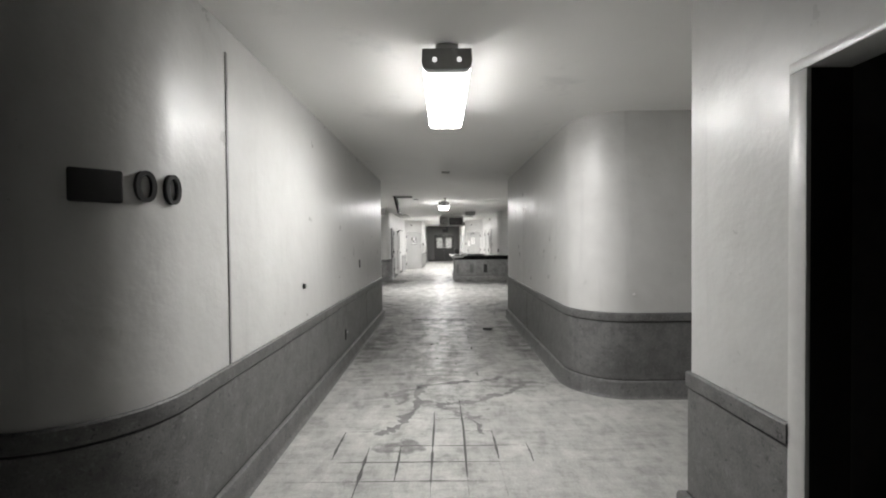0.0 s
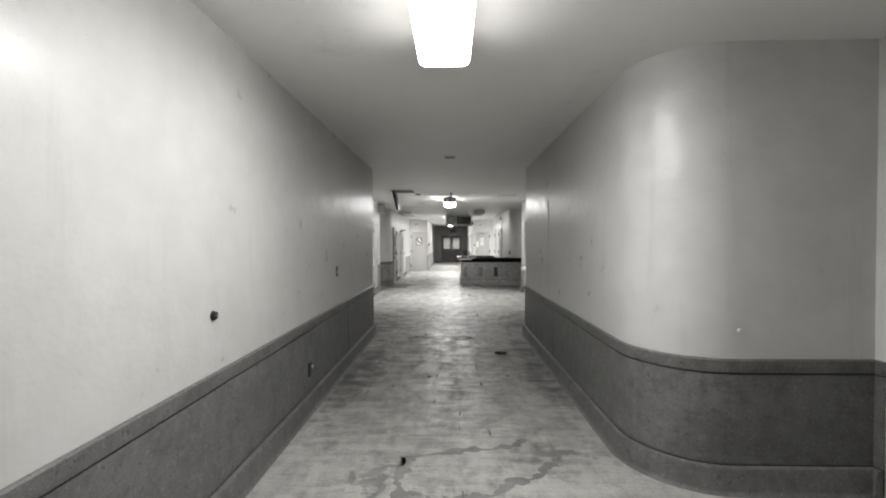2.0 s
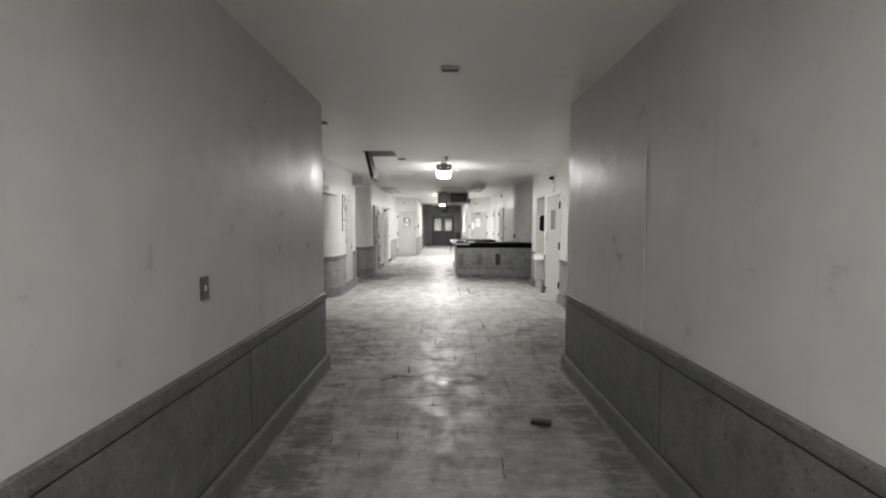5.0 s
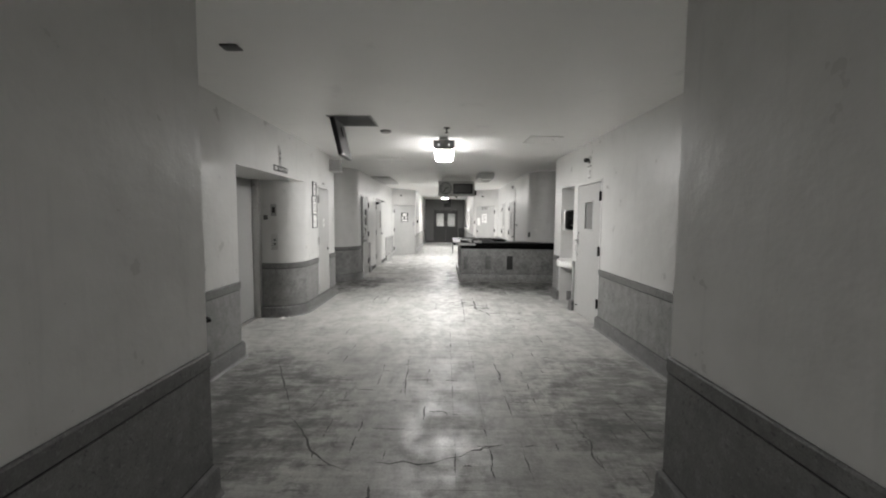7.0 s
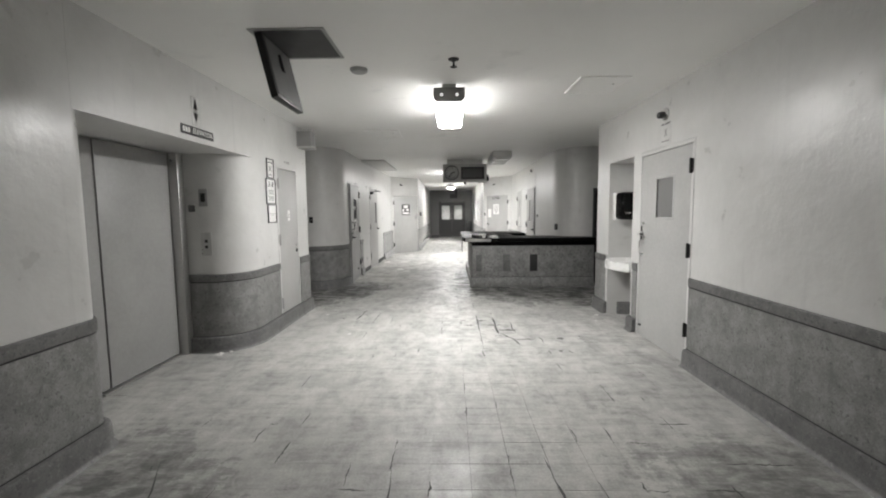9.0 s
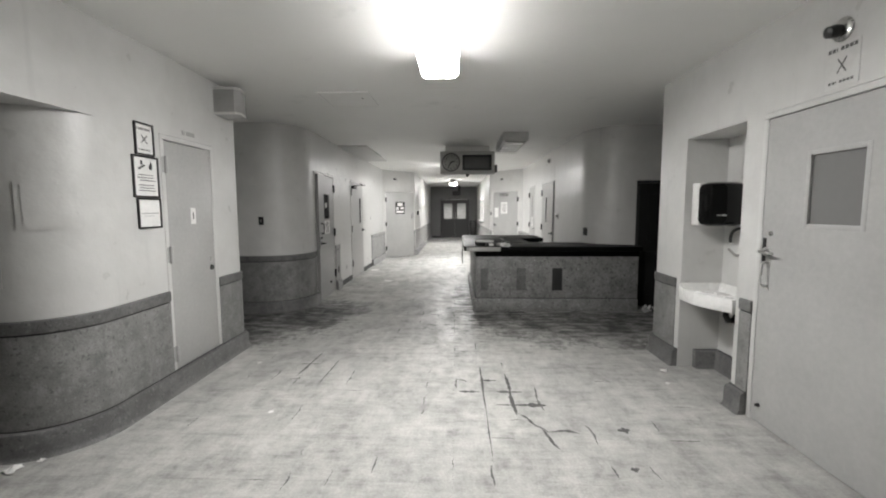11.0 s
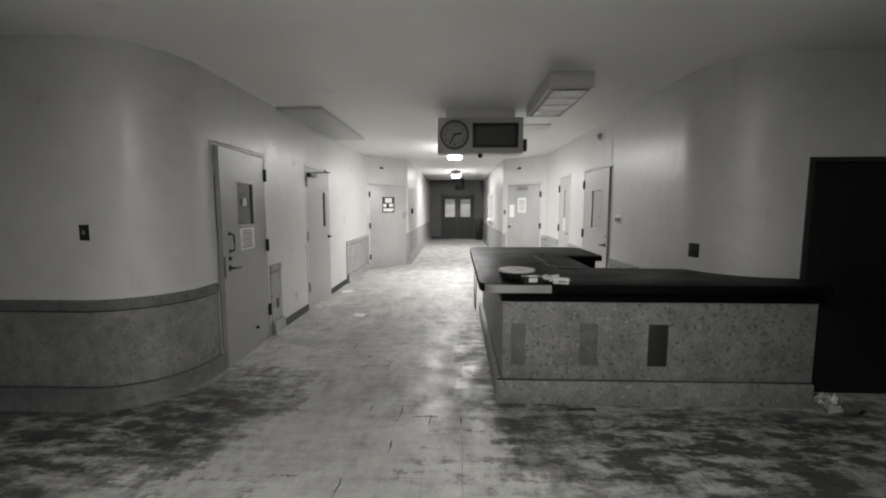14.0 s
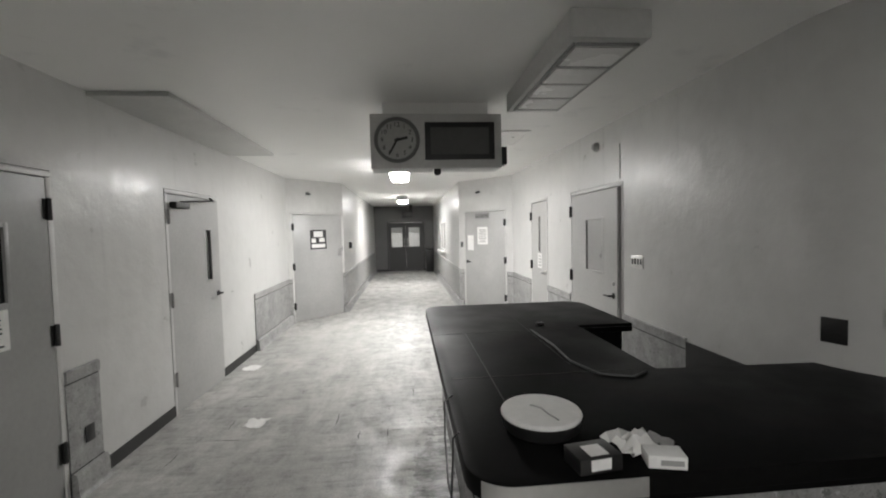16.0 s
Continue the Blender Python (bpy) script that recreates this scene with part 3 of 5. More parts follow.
# splayed hall entrance doors, toned darker for the lamp light grazing them
p = S1 + U1 * 0.265
dr, lf = door(on(p.x, p.y, 0, math.degrees(math.atan2(U1.y, U1.x))), 1.22, 2.07, "grey angled hall door with narrow dark window", "right", 0, (0.34, 1.29, 0.50, 1.86), DARKPANE, mat=DOOR_D, frame_mat=DOOR_D)
part("lock_plate", box(0.105, -0.008, 0.72, 0.155, -0.0025, 1.06, 0.002), BLACKM, lf, "dark metal lock plate")
lever(lf, 0.13, 0.88, 1, BLACKM)
p = N2 + U2 * 0.145
dr, lf = door(on(p.x, p.y, 0, math.degrees(math.atan2(U2.y, U2.x))), 1.22, 2.07, "grey angled hall door with window and pull handle", "left", 0, (0.36, 1.30, 0.70, 1.84), GREYPANE, mat=DOOR_D, frame_mat=DOOR_D)
lever(lf, 1.00, 1.07, -1, BLACKM)
pull(lf, 1.00, 0.78, 0.98, BLACKM)
lock(lf, 1.02, 1.19, 0.022, BLACKM)
part("lock_plate", box(1.12, -0.008, 1.08, 1.18, -0.0025, 1.27, 0.002), BLACKM, lf, "dark metal strike plate")

# closet door above the cove base
dr, lf = door(on(W, 13.315, 0, WEST), 0.62, 2.03, "flush grey closet door set above the base", "left", 0, hz=(0.30, 1.12, 1.84), sill=0.145)
paint_hinges(lf, DOOR)
part("sticker", box(0.29, -0.0035, 1.36, 0.36, -0.0022, 1.50), PAPER, lf, "white paper sticker")
part("mark", box(0.318, -0.0045, 1.40, 0.330, -0.0036, 1.46), INK, lf)
lock(lf, 0.555, 1.02, 0.022)
lock(lf, 0.555, 0.945, 0.026, BLACKM)
part("print", bars([(0.22 + i * 0.030, 2.13, 0.022 if i != 1 else 0.008, 0.035) for i in range(6)], y=-0.0115), GREY, dr, "small faded lettering over the door")

# west doors past the side passage
dr, lf = door(on(FW, 16.645, 0, WEST), 0.97, 2.05, "heavy grey door with dark window and notice", "right", 3, (0.30, 1.32, 0.68, 1.76), DARKPANE, mat=DOOR_D)
part("notice", box(0.34, -0.0035, 1.08, 0.66, -0.0022, 1.30), PAPER, lf, "white paper notice")
part("print", bars(print_block(0.37, 1.285, 0.26, 0.19, 8, 0.98, 3), y=-0.0045), INK, lf)
# white patch paints a bright light spot onto the window
part("light_spot_sticker", box(0.45, 0.0, 1.52, 0.52, 0.0135, 1.60), PAPER, lf, "white patch as a light spot in the window")
pull(lf, 0.12, 1.10, 1.26, BLACKM)
lock(lf, 0.11, 1.03, 0.022, BLACKM)
lever(lf, 0.105, 0.94, 1, BLACKM)
part("edge_plate", box(-0.004, -0.004, 0.86, 0.028, -0.0022, 1.06), BLACKM, lf, "dark latch guard")
part("door_stop", cyl((0.62, -0.002, 0.22), (0.62, -0.03, 0.22), 0.016, 0.012), BLACKM, lf, "rubber bumper")
dr, lf = door(on(FW, 18.925, 0, WEST), 0.97, 2.07, "grey door with narrow window and door closer", "left", 1.5, (0.66, 1.18, 0.80, 1.75), DARKPANE)
lever(lf, 0.90, 1.02, -1, BLACKM)
paint_hinges(lf, DOOR)
cl = box(0.03, -0.07, 1.94, 0.27, -0.003, 2.0, 0.008)
part("door_closer", cl, BLACKM, lf, "dark metal door closer")
part("closer_arm", tube([(0.15, -0.04, 2.005), (0.45, -0.20, 2.03), (0.78, -0.06, 2.05), (0.80, -0.0, 2.09)], 0.009, 8), BLACKM, lf, "steel closer arm")

SPLAY = math.degrees(math.atan2(D.y, D.x))
p = P0 + D * 0.045
dr, lf = door(on(p.x, p.y, 0, SPLAY), 1.09, 2.03, "light grey angled door with a posted picture", "left", 4, hz=(0.3, 1.05, 1.8))
part("poster", box(0.36, -0.0035, 1.36, 0.72, -0.0022, 1.74), INK, lf, "dark bordered poster")
part("poster_shape", join(join(box(0.39, -0.0045, 1.39, 0.69, -0.0036, 1.46), box(0.44, -0.0045, 1.60, 0.64, -0.0036, 1.71)), join(box(0.39, -0.0045, 1.49, 0.48, -0.0036, 1.57), box(0.56, -0.0045, 1.50, 0.68, -0.0036, 1.58))), PAPER, lf)
part("wall_box", box(0.98, -0.02, 1.20, 1.06, -0.0025, 1.36, 0.003), GREY, lf, "small grey box")

SPLAY2 = math.degrees(math.atan2(D2.y, D2.x))
p = Q0 + D2 * 0.045
dr, lf = door(on(p.x, p.y, 0, SPLAY2), 0.99, 2.03, "light grey angled door with posted papers and vent", "right", 0, hz=(0.3, 1.05, 1.8))
vent = bmesh.new()
for k in range(6):
    box(0.28, -0.010, 1.90 + k * 0.016, 0.62, -0.0025, 1.908 + k * 0.016, bm=vent)
part("vent", vent, GREY_D, lf, "dark louvred vent")
part("paper", box(0.06, -0.0035, 1.24, 0.22, -0.0022, 1.55), PAPER, lf, "white sheet of paper")
part("notice", box(0.32, -0.0035, 1.36, 0.58, -0.0022, 1.72), PAPER, lf, "paper notice")
part("print", bars(print_block(0.35, 1.68, 0.2, 0.28, 8, 0.95, 5), y=-0.0045), GREY, lf)
lever(lf, 0.06, 1.0, 1, BLACKM)

# east doors
dr, lf = door(on(FE, 21.575, 0, EAST), 0.73, 2.07, "narrow light grey door with slit window and notice", "left", 0, (0.36, 1.3, 0.44, 1.85), DARKPANE)
part("notice", box(0.30, -0.0035, 1.05, 0.50, -0.0022, 1.28), PAPER, lf, "white paper notice")
part("print", bars(print_block(0.32, 1.26, 0.16, 0.19, 4, 0.9, 8), y=-0.0045), GREY, lf)
lever(lf, 0.67, 1.0, -1)
dr, lf = door(on(FE, 19.905, 0, EAST), 1.20, 2.05, "wide grey door with square window, slightly open", "left", 1.2, (0.42, 1.18, 0.86, 1.76), PALEPANE)
lever(lf, 1.10, 0.98, -1, BLACKM)
lock(lf, 1.10, 1.10, 0.022)
# strip coloured dark for the shadow along the frame
part("edge_strip", box(1.175, -0.004, 0.02, 1.199, -0.0022, 2.04), GREY_D, lf, "dark strip as the frame shadow")
dr, lf = door(on(E, 12.925, 0, EAST), 1.0, 2.06, "flush grey hall door with small window", "right", 0, (0.34, 1.37, 0.70, 1.80), GREYPANE)
lever(lf, 0.05, 1.19, 1)
part("lock_plate", box(0.012, -0.006, 1.12, 0.045, -0.0022, 1.28, 0.002), BLACKM, lf)
lock(lf, 0.08, 1.31, 0.018)
pull(lf, 0.075, 0.96, 1.12)
part("door_stop", cyl((0.07, -0.002, 0.13), (0.07, -0.025, 0.13), 0.014, 0.010), BLACKM, lf, "rubber bumper")

# dark doors of the side passage and the alcove door
dr, lf = door(on(3.115, 16.32, 0, SOUTH), 0.80, 1.85, "dark brown wooden door in a dark frame", "right", 0, mat=WOOD_D, frame_mat=WOOD_F)
part("panel", box(0.12, -0.012, 0.2, 0.68, -0.0025, 0.85, 0.004), WOOD_D, lf)
part("panel", box(0.12, -0.012, 1.0, 0.68, -0.0025, 1.7, 0.004), WOOD_D, lf)
dr, lf = door(on(4.105, 16.32, 0, SOUTH), 0.83, 2.05, "dark brown side passage door with white sign", "left", 0, mat=WOOD_D)
part("sign", box(0.12, -0.006, 1.28, 0.42, -0.0022, 1.48), PAPER, lf, "white door sign")
part("print", bars(print_block(0.15, 1.46, 0.24, 0.16, 3, 0.95, 9), y=-0.0072), INK, lf)
dr, lf = door(on(2.85, 3.815, 0, EAST), 0.89, 2.05, "plain grey door in a shallow alcove", "left", 0, mat=DOOR_D, hz=(0.31, 1.1, 1.89))
lever(lf, 0.82, 1.0, -1)

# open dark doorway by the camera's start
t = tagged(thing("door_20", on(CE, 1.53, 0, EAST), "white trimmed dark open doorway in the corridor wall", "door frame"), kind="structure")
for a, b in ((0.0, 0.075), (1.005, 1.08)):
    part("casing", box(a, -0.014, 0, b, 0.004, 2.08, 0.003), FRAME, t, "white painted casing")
    # inner jamb face takes a near-black colour in place of shade
    part("jamb", box(a, 0.005, 0, b - 0.002, THICK + 0.01, 2.08), WOOD_D, t, "jamb coloured dark as if in shade")
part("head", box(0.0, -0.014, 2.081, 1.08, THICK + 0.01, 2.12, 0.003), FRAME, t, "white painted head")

# far double doors, with a lit vestibule behind
dd = tagged(thing("door_21", on(-0.42, 32.3, 0, SOUTH), "pair of dark grey double doors with bright windows", "double door"), kind="structure")
fr = box(0, -0.03, 0, 0.05, 0.1, 2.03, 0.004)
box(1.47, -0.03, 0, 1.52, 0.1, 2.03, 0.004, bm=fr)
box(0, -0.03, 2.031, 1.52, 0.1, 2.08, 0.004, bm=fr)
part("frame", fr, FAR_D, dd, "dark door frame")
for k in range(2):
    x0 = 0.052 + k * 0.709
    lfb = bmesh.new()
    for q in ((x0, 0.01, x0 + 0.12, 2.02), (x0 + 0.57, 0.01, x0 + 0.705, 2.02), (x0 + 0.12, 0.01, x0 + 0.57, 1.02), (x0 + 0.12, 1.82, x0 + 0.57, 2.02)):
        box(q[0], 0.0, q[1], q[2], 0.045, q[3], bm=lfb)
    leaf = part("leaf", lfb, FAR_D, dd, "dark grey door leaf")
    part("pane", box(x0 + 0.12, 0.015, 1.02, x0 + 0.57, 0.022, 1.82), GLASS, leaf, "clear window pane").visible_shadow = False
    hx = x0 + (0.64 if k == 0 else 0.06)
    pull(leaf, hx, 1.05, 1.35)
    part("blind", box(x0 + 0.13, 0.03, 1.60, x0 + 0.56, 0.034, 1.81), PAPER, leaf, "white sheet behind the glass")
wall([(-1.2, 32.44), (-1.2, 35.0)], wains=False, base=False)
wall([(1.9, 35.0), (1.9, 32.44)], wains=False, base=False)
wall([(-1.2, 35.0), (1.9, 35.0)], wains=False, base=False)

# ---- corridor fittings ----
num = thing("wall_numerals", pose(0, 0, 0), "black raised numerals on the curved white wall", "wall sign")
for ch, deg in (("0", 9.5), ("0", 25)):
    a = radians(deg)
    words("numeral", ch, 0.19, INK, num, on(-1.42 + 0.458 * math.cos(a), 1.95 - 0.458 * math.sin(a), 1.72, WEST - deg), 0.012)
part("numeral_block", box(-0.085, -0.014, -0.065, 0.085, 0.02, 0.065, 0.01), INK, num, "blurred black numeral", on(-1.42 + 0.455 * math.cos(radians(46)), 1.95 - 0.455 * math.sin(radians(46)), 1.715, WEST - 46))


def strip(name, y, x, z0, z1, turn, w=0.022, label=""):
    t = structure(part(name, box(-w / 2, -0.008, z0, w / 2, 0.0, z1, 0.003), GREY, None, "", on(x, y, 0, turn)), label, "trim")
    return t


strip("trim", 2.36, CW, 0.79, 2.56, WEST, 0.02, "thin grey joint strip on the plaster")
strip("trim", 6.62, CE, 0.80, 2.02, EAST, 0.018, "thin painted joint strip on the plaster").data.materials[0] = FRAME
for sx, sy, turn in ((CW + 0.006, 6.53, WEST), (CE - 0.006, 6.35, EAST)):
    strip("trim", sy, sx, 0.17, 0.735, turn, 0.007, "thin dark seam in the terrazzo wainscot").data.materials[0] = TRIM_D


def plate(name, m, w, h, mat, label, category, holes=(), hole_mat=None, d=0.008):
    t = thing(name, m, label, category)
    part("cover", box(-w / 2, -d, -h / 2, w / 2, 0, h / 2, 0.002), mat, t)
    for x, z, hw, hh in holes:
        part("insert", box(x - hw / 2, -d - 0.004, z - hh / 2, x + hw / 2, -d + 0.001, z + hh / 2, 0.001), hole_mat or INK, t)
    return t


plate("light_switch", on(CW, 6.07, 1.18, WEST), 0.07, 0.115, GREY_D, "dark light switch on the white wall", "light switch", ((0, 0, 0.012, 0.03),), PAPER)
plate("wall_outlet", on(CW + 0.012, 5.14, 0.36, WEST), 0.12, 0.12, BLACK, "black square wall outlet in the wainscot", "outlet", ((0.02, 0.015, 0.035, 0.02),), PAPER)
kn = thing("bumper", on(CW, 3.62, 1.11, WEST), "small dark round knob on the wall", "wall bumper")
part("disc", cyl((0, 0, 0), (0, -0.02, 0), 0.026, 0.020, 18), BLACKM, kn)
part("pin", cyl((0, -0.021, 0), (0, -0.03, 0), 0.008, seg=10), STEEL, kn)
kn = thing("bumper", on(2.05, 3.93, 0.97, SOUTH), "small pale knob on the curved wall", "wall bumper")
part("disc", cyl((0, 0, 0), (0, -0.012, 0), 0.016, 0.012, 16), FRAME, kn)
dt = thing("ceiling_detector", pose(0.30, 7.24, CEILING), "small flat white detector on the ceiling", "smoke detector")
part("body", box(-0.075, -0.04, -0.022, 0.075, 0.04, 0, 0.006), FRAME, dt)
part("slot", box(-0.06, -0.03, -0.0235, 0.06, 0.03, -0.0225), GREY_D, dt)

# ---- elevator recess fittings ----
cp = plate("elevator_call_panel", on(-2.26, 12.319, 1.15, SOUTH), 0.11, 0.24, STEEL, "steel elevator call panel with dark buttons", "call panel", ((0, 0.03, 0.03, 0.03), (0, -0.03, 0.03, 0.03)), BLACK)
plate("fire_sign", on(-2.27, 12.319, 1.63, SOUTH), 0.09, 0.18, GREY, "grey wall plate with dark symbol", "wall sign", ((0, 0.0, 0.045, 0.09),))
plate("key_switch", on(-2.39, 12.319, 1.52, SOUTH), 0.06, 0.07, GREY_D, "small dark key switch box", "switch", d=0.02)
ap = thing("access_panel", on(-2.305 + 0.385 * math.cos(radians(318)), 12.72 + 0.385 * math.sin(radians(318)), 1.51, 48), "white access panel set on the curved wall", "access panel")
ap.matrix_basis = Matrix()
curve = arc(-2.305, 12.72, 0.4, 296, 340, 10)
part("frame", sweep(curve, [(0.001, 1.365), (0.007, 1.365), (0.007, 1.655), (0.001, 1.655)]), PAINT, ap)
part("cover", sweep(curve[1:-1], [(0.0072, 1.385), (0.011, 1.385), (0.011, 1.635), (0.0072, 1.635)]), PAINT, ap)
sg = thing("elevator_sign", on(W, 11.68, 2.165, WEST), "black sign with white words above the elevator", "sign")
part("board", box(-0.23, -0.008, -0.038, 0.23, 0, 0.038, 0.002), BLACK, sg)
words("lettering", "ELEVATOR", 0.06, PAPER, sg, pose(0.065, -0.009, 0))
part("print", bars([(-0.21 + k * 0.034, 0, 0.024, 0.042) for k in range(3)], -0.0095), PAPER, sg, "unreadable white characters")
ar = thing("direction_arrows", on(W, 11.66, 2.34, WEST), "grey elevator arrow indicator on the wall", "sign")
part("board", box(-0.05, -0.006, -0.12, 0.05, 0, 0.12, 0.002), PAINT, ar)
for s in (1, -1):
    tri = bmesh.new()
    vs = [tri.verts.new((x, -0.008, z * s)) for x, z in ((-0.035, 0.015), (0.035, 0.015), (0, 0.10))]
    tri.faces.new(vs)
    bmesh.ops.solidify(tri, geom=tri.faces[:], thickness=0.002)
    part("arrow", tri, GREY, ar)


def framed(y, z0, z1, w, label, kind):
    t = thing("framed_notice", on(W, y, 0, WEST), label, "notice", "notices beside the closet door")
    e = 0.012
    fr = bmesh.new()
    for q in ((-w / 2, z0, -w / 2 + e, z1), (w / 2 - e, z0, w / 2, z1), (-w / 2 + e, z0, w / 2 - e, z0 + e), (-w / 2 + e, z1 - e, w / 2 - e, z1)):
        box(q[0], -0.014, q[1], q[2], 0, q[3], bm=fr)
    part("frame", fr, BLACK, t, "thin black frame")
    part("sheet", box(-w / 2 + e, -0.006, z0 + e, w / 2 - e, -0.001, z1 - e), PAPER, t, "white sheet")
    ink = bmesh.new()
    if kind == "cross":
        bars([(-0.075 + 0.0215 * k, z1 - 0.045, 0.017 if k % 3 else 0.010, 0.016) for k in range(7)] + [(-0.06 + 0.0245 * k, z0 + 0.04, 0.019 if k % 2 else 0.012, 0.011) for k in range(5)], -0.0075, ink)
        for s in (1, -1):
            own = box(-0.042, -0.0075, -0.0045, 0.042, -0.0065, 0.0045)
            own.transform(Matrix.Translation((0, 0, (z0 + z1) / 2)) @ Matrix.Rotation(radians(45 * s), 4, "Y"))
            join(ink, own)
    elif kind == "stairs":
        for k in range(3):
            box(-0.075 + k * 0.022, -0.0075, z1 - 0.10 + k * 0.012, -0.048 + k * 0.022, -0.0065, z1 - 0.088 + k * 0.012, bm=ink)
        box(-0.05, -0.0075, z1 - 0.065, -0.03, -0.0065, z1 - 0.035, bm=ink)
        cyl((0.05, -0.0075, z1 - 0.082), (0.05, -0.0065, z1 - 0.082), 0.018, seg=14, bm=ink)
        cyl((0.05, -0.0072, z1 - 0.07), (0.056, -0.0072, z1 - 0.035), 0.012, 0.001, 8, bm=ink)
        for z, seed in ((z1 - 0.13, 11), (z1 - 0.205, 12)):
            rnd = random.Random(seed)
            for line in range(3):
                x = -0.09 + rnd.uniform(0, 0.03)
                while x < 0.075:
                    wd = rnd.uniform(0.012, 0.034)
                    bars([(x, z - 0.01 - line * 0.02, wd, 0.0065)], -0.0075, ink)
                    x += wd + 0.006
    else:
        bars([(-0.09, (z0 + z1) / 2, 0.18, 0.006), (-0.05, (z0 + z1) / 2 - 0.02, 0.09, 0.004)], -0.0075, ink)
    part("print", ink, {"cross": GREY_D, "stairs": INK}.get(kind, GREY), t)


framed(13.105, 1.885, 2.12, 0.19, "framed white notice with a cross symbol", "cross")
framed(13.10, 1.575, 1.88, 0.26, "framed white notice with pictograms and print", "stairs")
framed(13.115, 1.345, 1.57, 0.24, "framed white notice, nearly blank", "blank")

sp = thing("wall_speaker", on(W, 14.17, 0, WEST), "grey wall speaker box below the ceiling", "speaker")
hull = prism([(-0.12, 0.0), (0.12, 0.0), (0.12, -0.19), (-0.07, -0.23), (-0.12, -0.2)], 2.415, 2.625, 0.004)
part("body", hull, GREY, sp)
part("lip", prism([(-0.125, 0.0), (0.125, 0.0), (0.125, -0.20), (-0.07, -0.24), (-0.125, -0.21)], 2.395, 2.414), FRAME, sp, "white lower lip")
part("lip", prism([(-0.125, 0.0), (0.125, 0.0), (0.125, -0.20), (-0.07, -0.24), (-0.125, -0.21)], 2.626, 2.645), FRAME, sp, "white upper lip")

# ---- ceiling fittings of the hall ----
ht = thing("ceiling_hatch", pose(-0.815, 11.2, CEILING), "open ceiling hatch with its lid hanging down", "ceiling hatch")
hb = bmesh.new()
for q in ((-0.26, -0.28, -0.235, 0.28), (0.235, -0.28, 0.26, 0.28), (-0.235, -0.28, 0.235, -0.255), (-0.235, 0.255, 0.235, 0.28)):
    box(q[0], q[1], -0.006, q[2], q[3], -0.001, bm=hb)
part("frame", hb, GREY, ht, "thin metal hatch frame")
# flat black sheet stands in for the darkness inside the hatch
part("opening", box(-0.235, -0.255, -0.004, 0.235, 0.255, -0.0015), TRIM_D, ht, "black sheet as the unlit opening")
lid = box(-0.025, -0.25, -0.44, 0.025, 0.25, 0.0, 0.003)
ld = part("lid", lid, BLACKM, ht, "dark hanging lid", pose(-0.20, 0, -0.012, 0, -13, 0))
part("lid_lining", box(0.0255, -0.225, -0.415, 0.029, 0.225, -0.025), GREY_D, ld, "dark grey lid lining")
part("latch", box(0.0295, -0.03, -0.2, 0.045, 0.02, -0.08, 0.003), BLACK, ld, "black latch")


def round_fitting(name, x, y, r, h, mat, label, category):
    t = thing(name, pose(x, y, CEILING), label, category)
    part("body", lathe([(r, 0), (r, -h * 0.5), (r * 0.8, -h), (r * 0.3, -h - 0.002)], 24), mat, t)
    return t


round_fitting("smoke_detector", -0.50, 11.75, 0.075, 0.03, GREY, "round grey smoke detector on the ceiling", "smoke detector")
sk = thing("sprinkler", pose(0.32, 11.55, CEILING), "dark pendant sprinkler on the ceiling", "sprinkler")
part("escutcheon", lathe([(0.045, 0), (0.045, -0.006), (0.02, -0.014)], 20), BLACKM, sk)
part("stem", cyl((0, 0, -0.014), (0, 0, -0.06), 0.009, seg=10), BLACKM, sk)
part("deflector", lathe([(0.028, -0.061), (0.03, -0.064), (0.01, -0.07)], 16), BLACKM, sk)
vt = thing("ceiling_vent", pose(-1.18, 9.0, CEILING), "small grey vent plate on the ceiling", "ceiling vent")
part("frame", box(-0.06, -0.05, -0.012, 0.06, 0.05, 0, 0.003), GREY_D, vt)


def ceiling_panel(x0, y0, x1, y1, label, tilt=0.0):
    t = thing("ceiling_panel", pose((x0 + x1) / 2, (y0 + y1) / 2, CEILING), label, "access panel", "ceiling access panels")
    w, d = (x1 - x0) / 2, (y1 - y0) / 2
    fr = bmesh.new()
    for q in ((-w, -d, -w + 0.02, d), (w - 0.02, -d, w, d), (-w + 0.02, -d, w - 0.02, -d + 0.02), (-w + 0.02, d - 0.02, w - 0.02, d)):
        box(q[0], q[1], -0.012, q[2], q[3], 0, 0.002, bm=fr)
    part("frame", fr, CEIL, t)
    part("cover", box(-w + 0.021, -d + 0.021, -0.008, w - 0.021, d - 0.021, -0.001), CEIL, t)
    part("screw", cyl((w * 0.6, -d * 0.2, -0.008), (w * 0.6, -d * 0.2, -0.012), 0.012, seg=10), GREY, t)


ceiling_panel(1.50, 12.05, 1.98, 12.6, "square painted access panel in the hall ceiling")
ceiling_panel(-1.05, 14.45, -0.5, 15.05, "painted ceiling access panel before the desk")
ceiling_panel(1.1, 19.2, 1.7, 19.9, "painted ceiling access panel behind the clock")
bk = structure(part("ceiling_soffit", box(-1.83, 18.0, CEILING - 0.035, -1.28, 20.35, CEILING - 0.001, 0.004), plain("grey_soffit_paint", 0.55, 0.5)), "shallow grey painted soffit along the ceiling edge", "soffit")

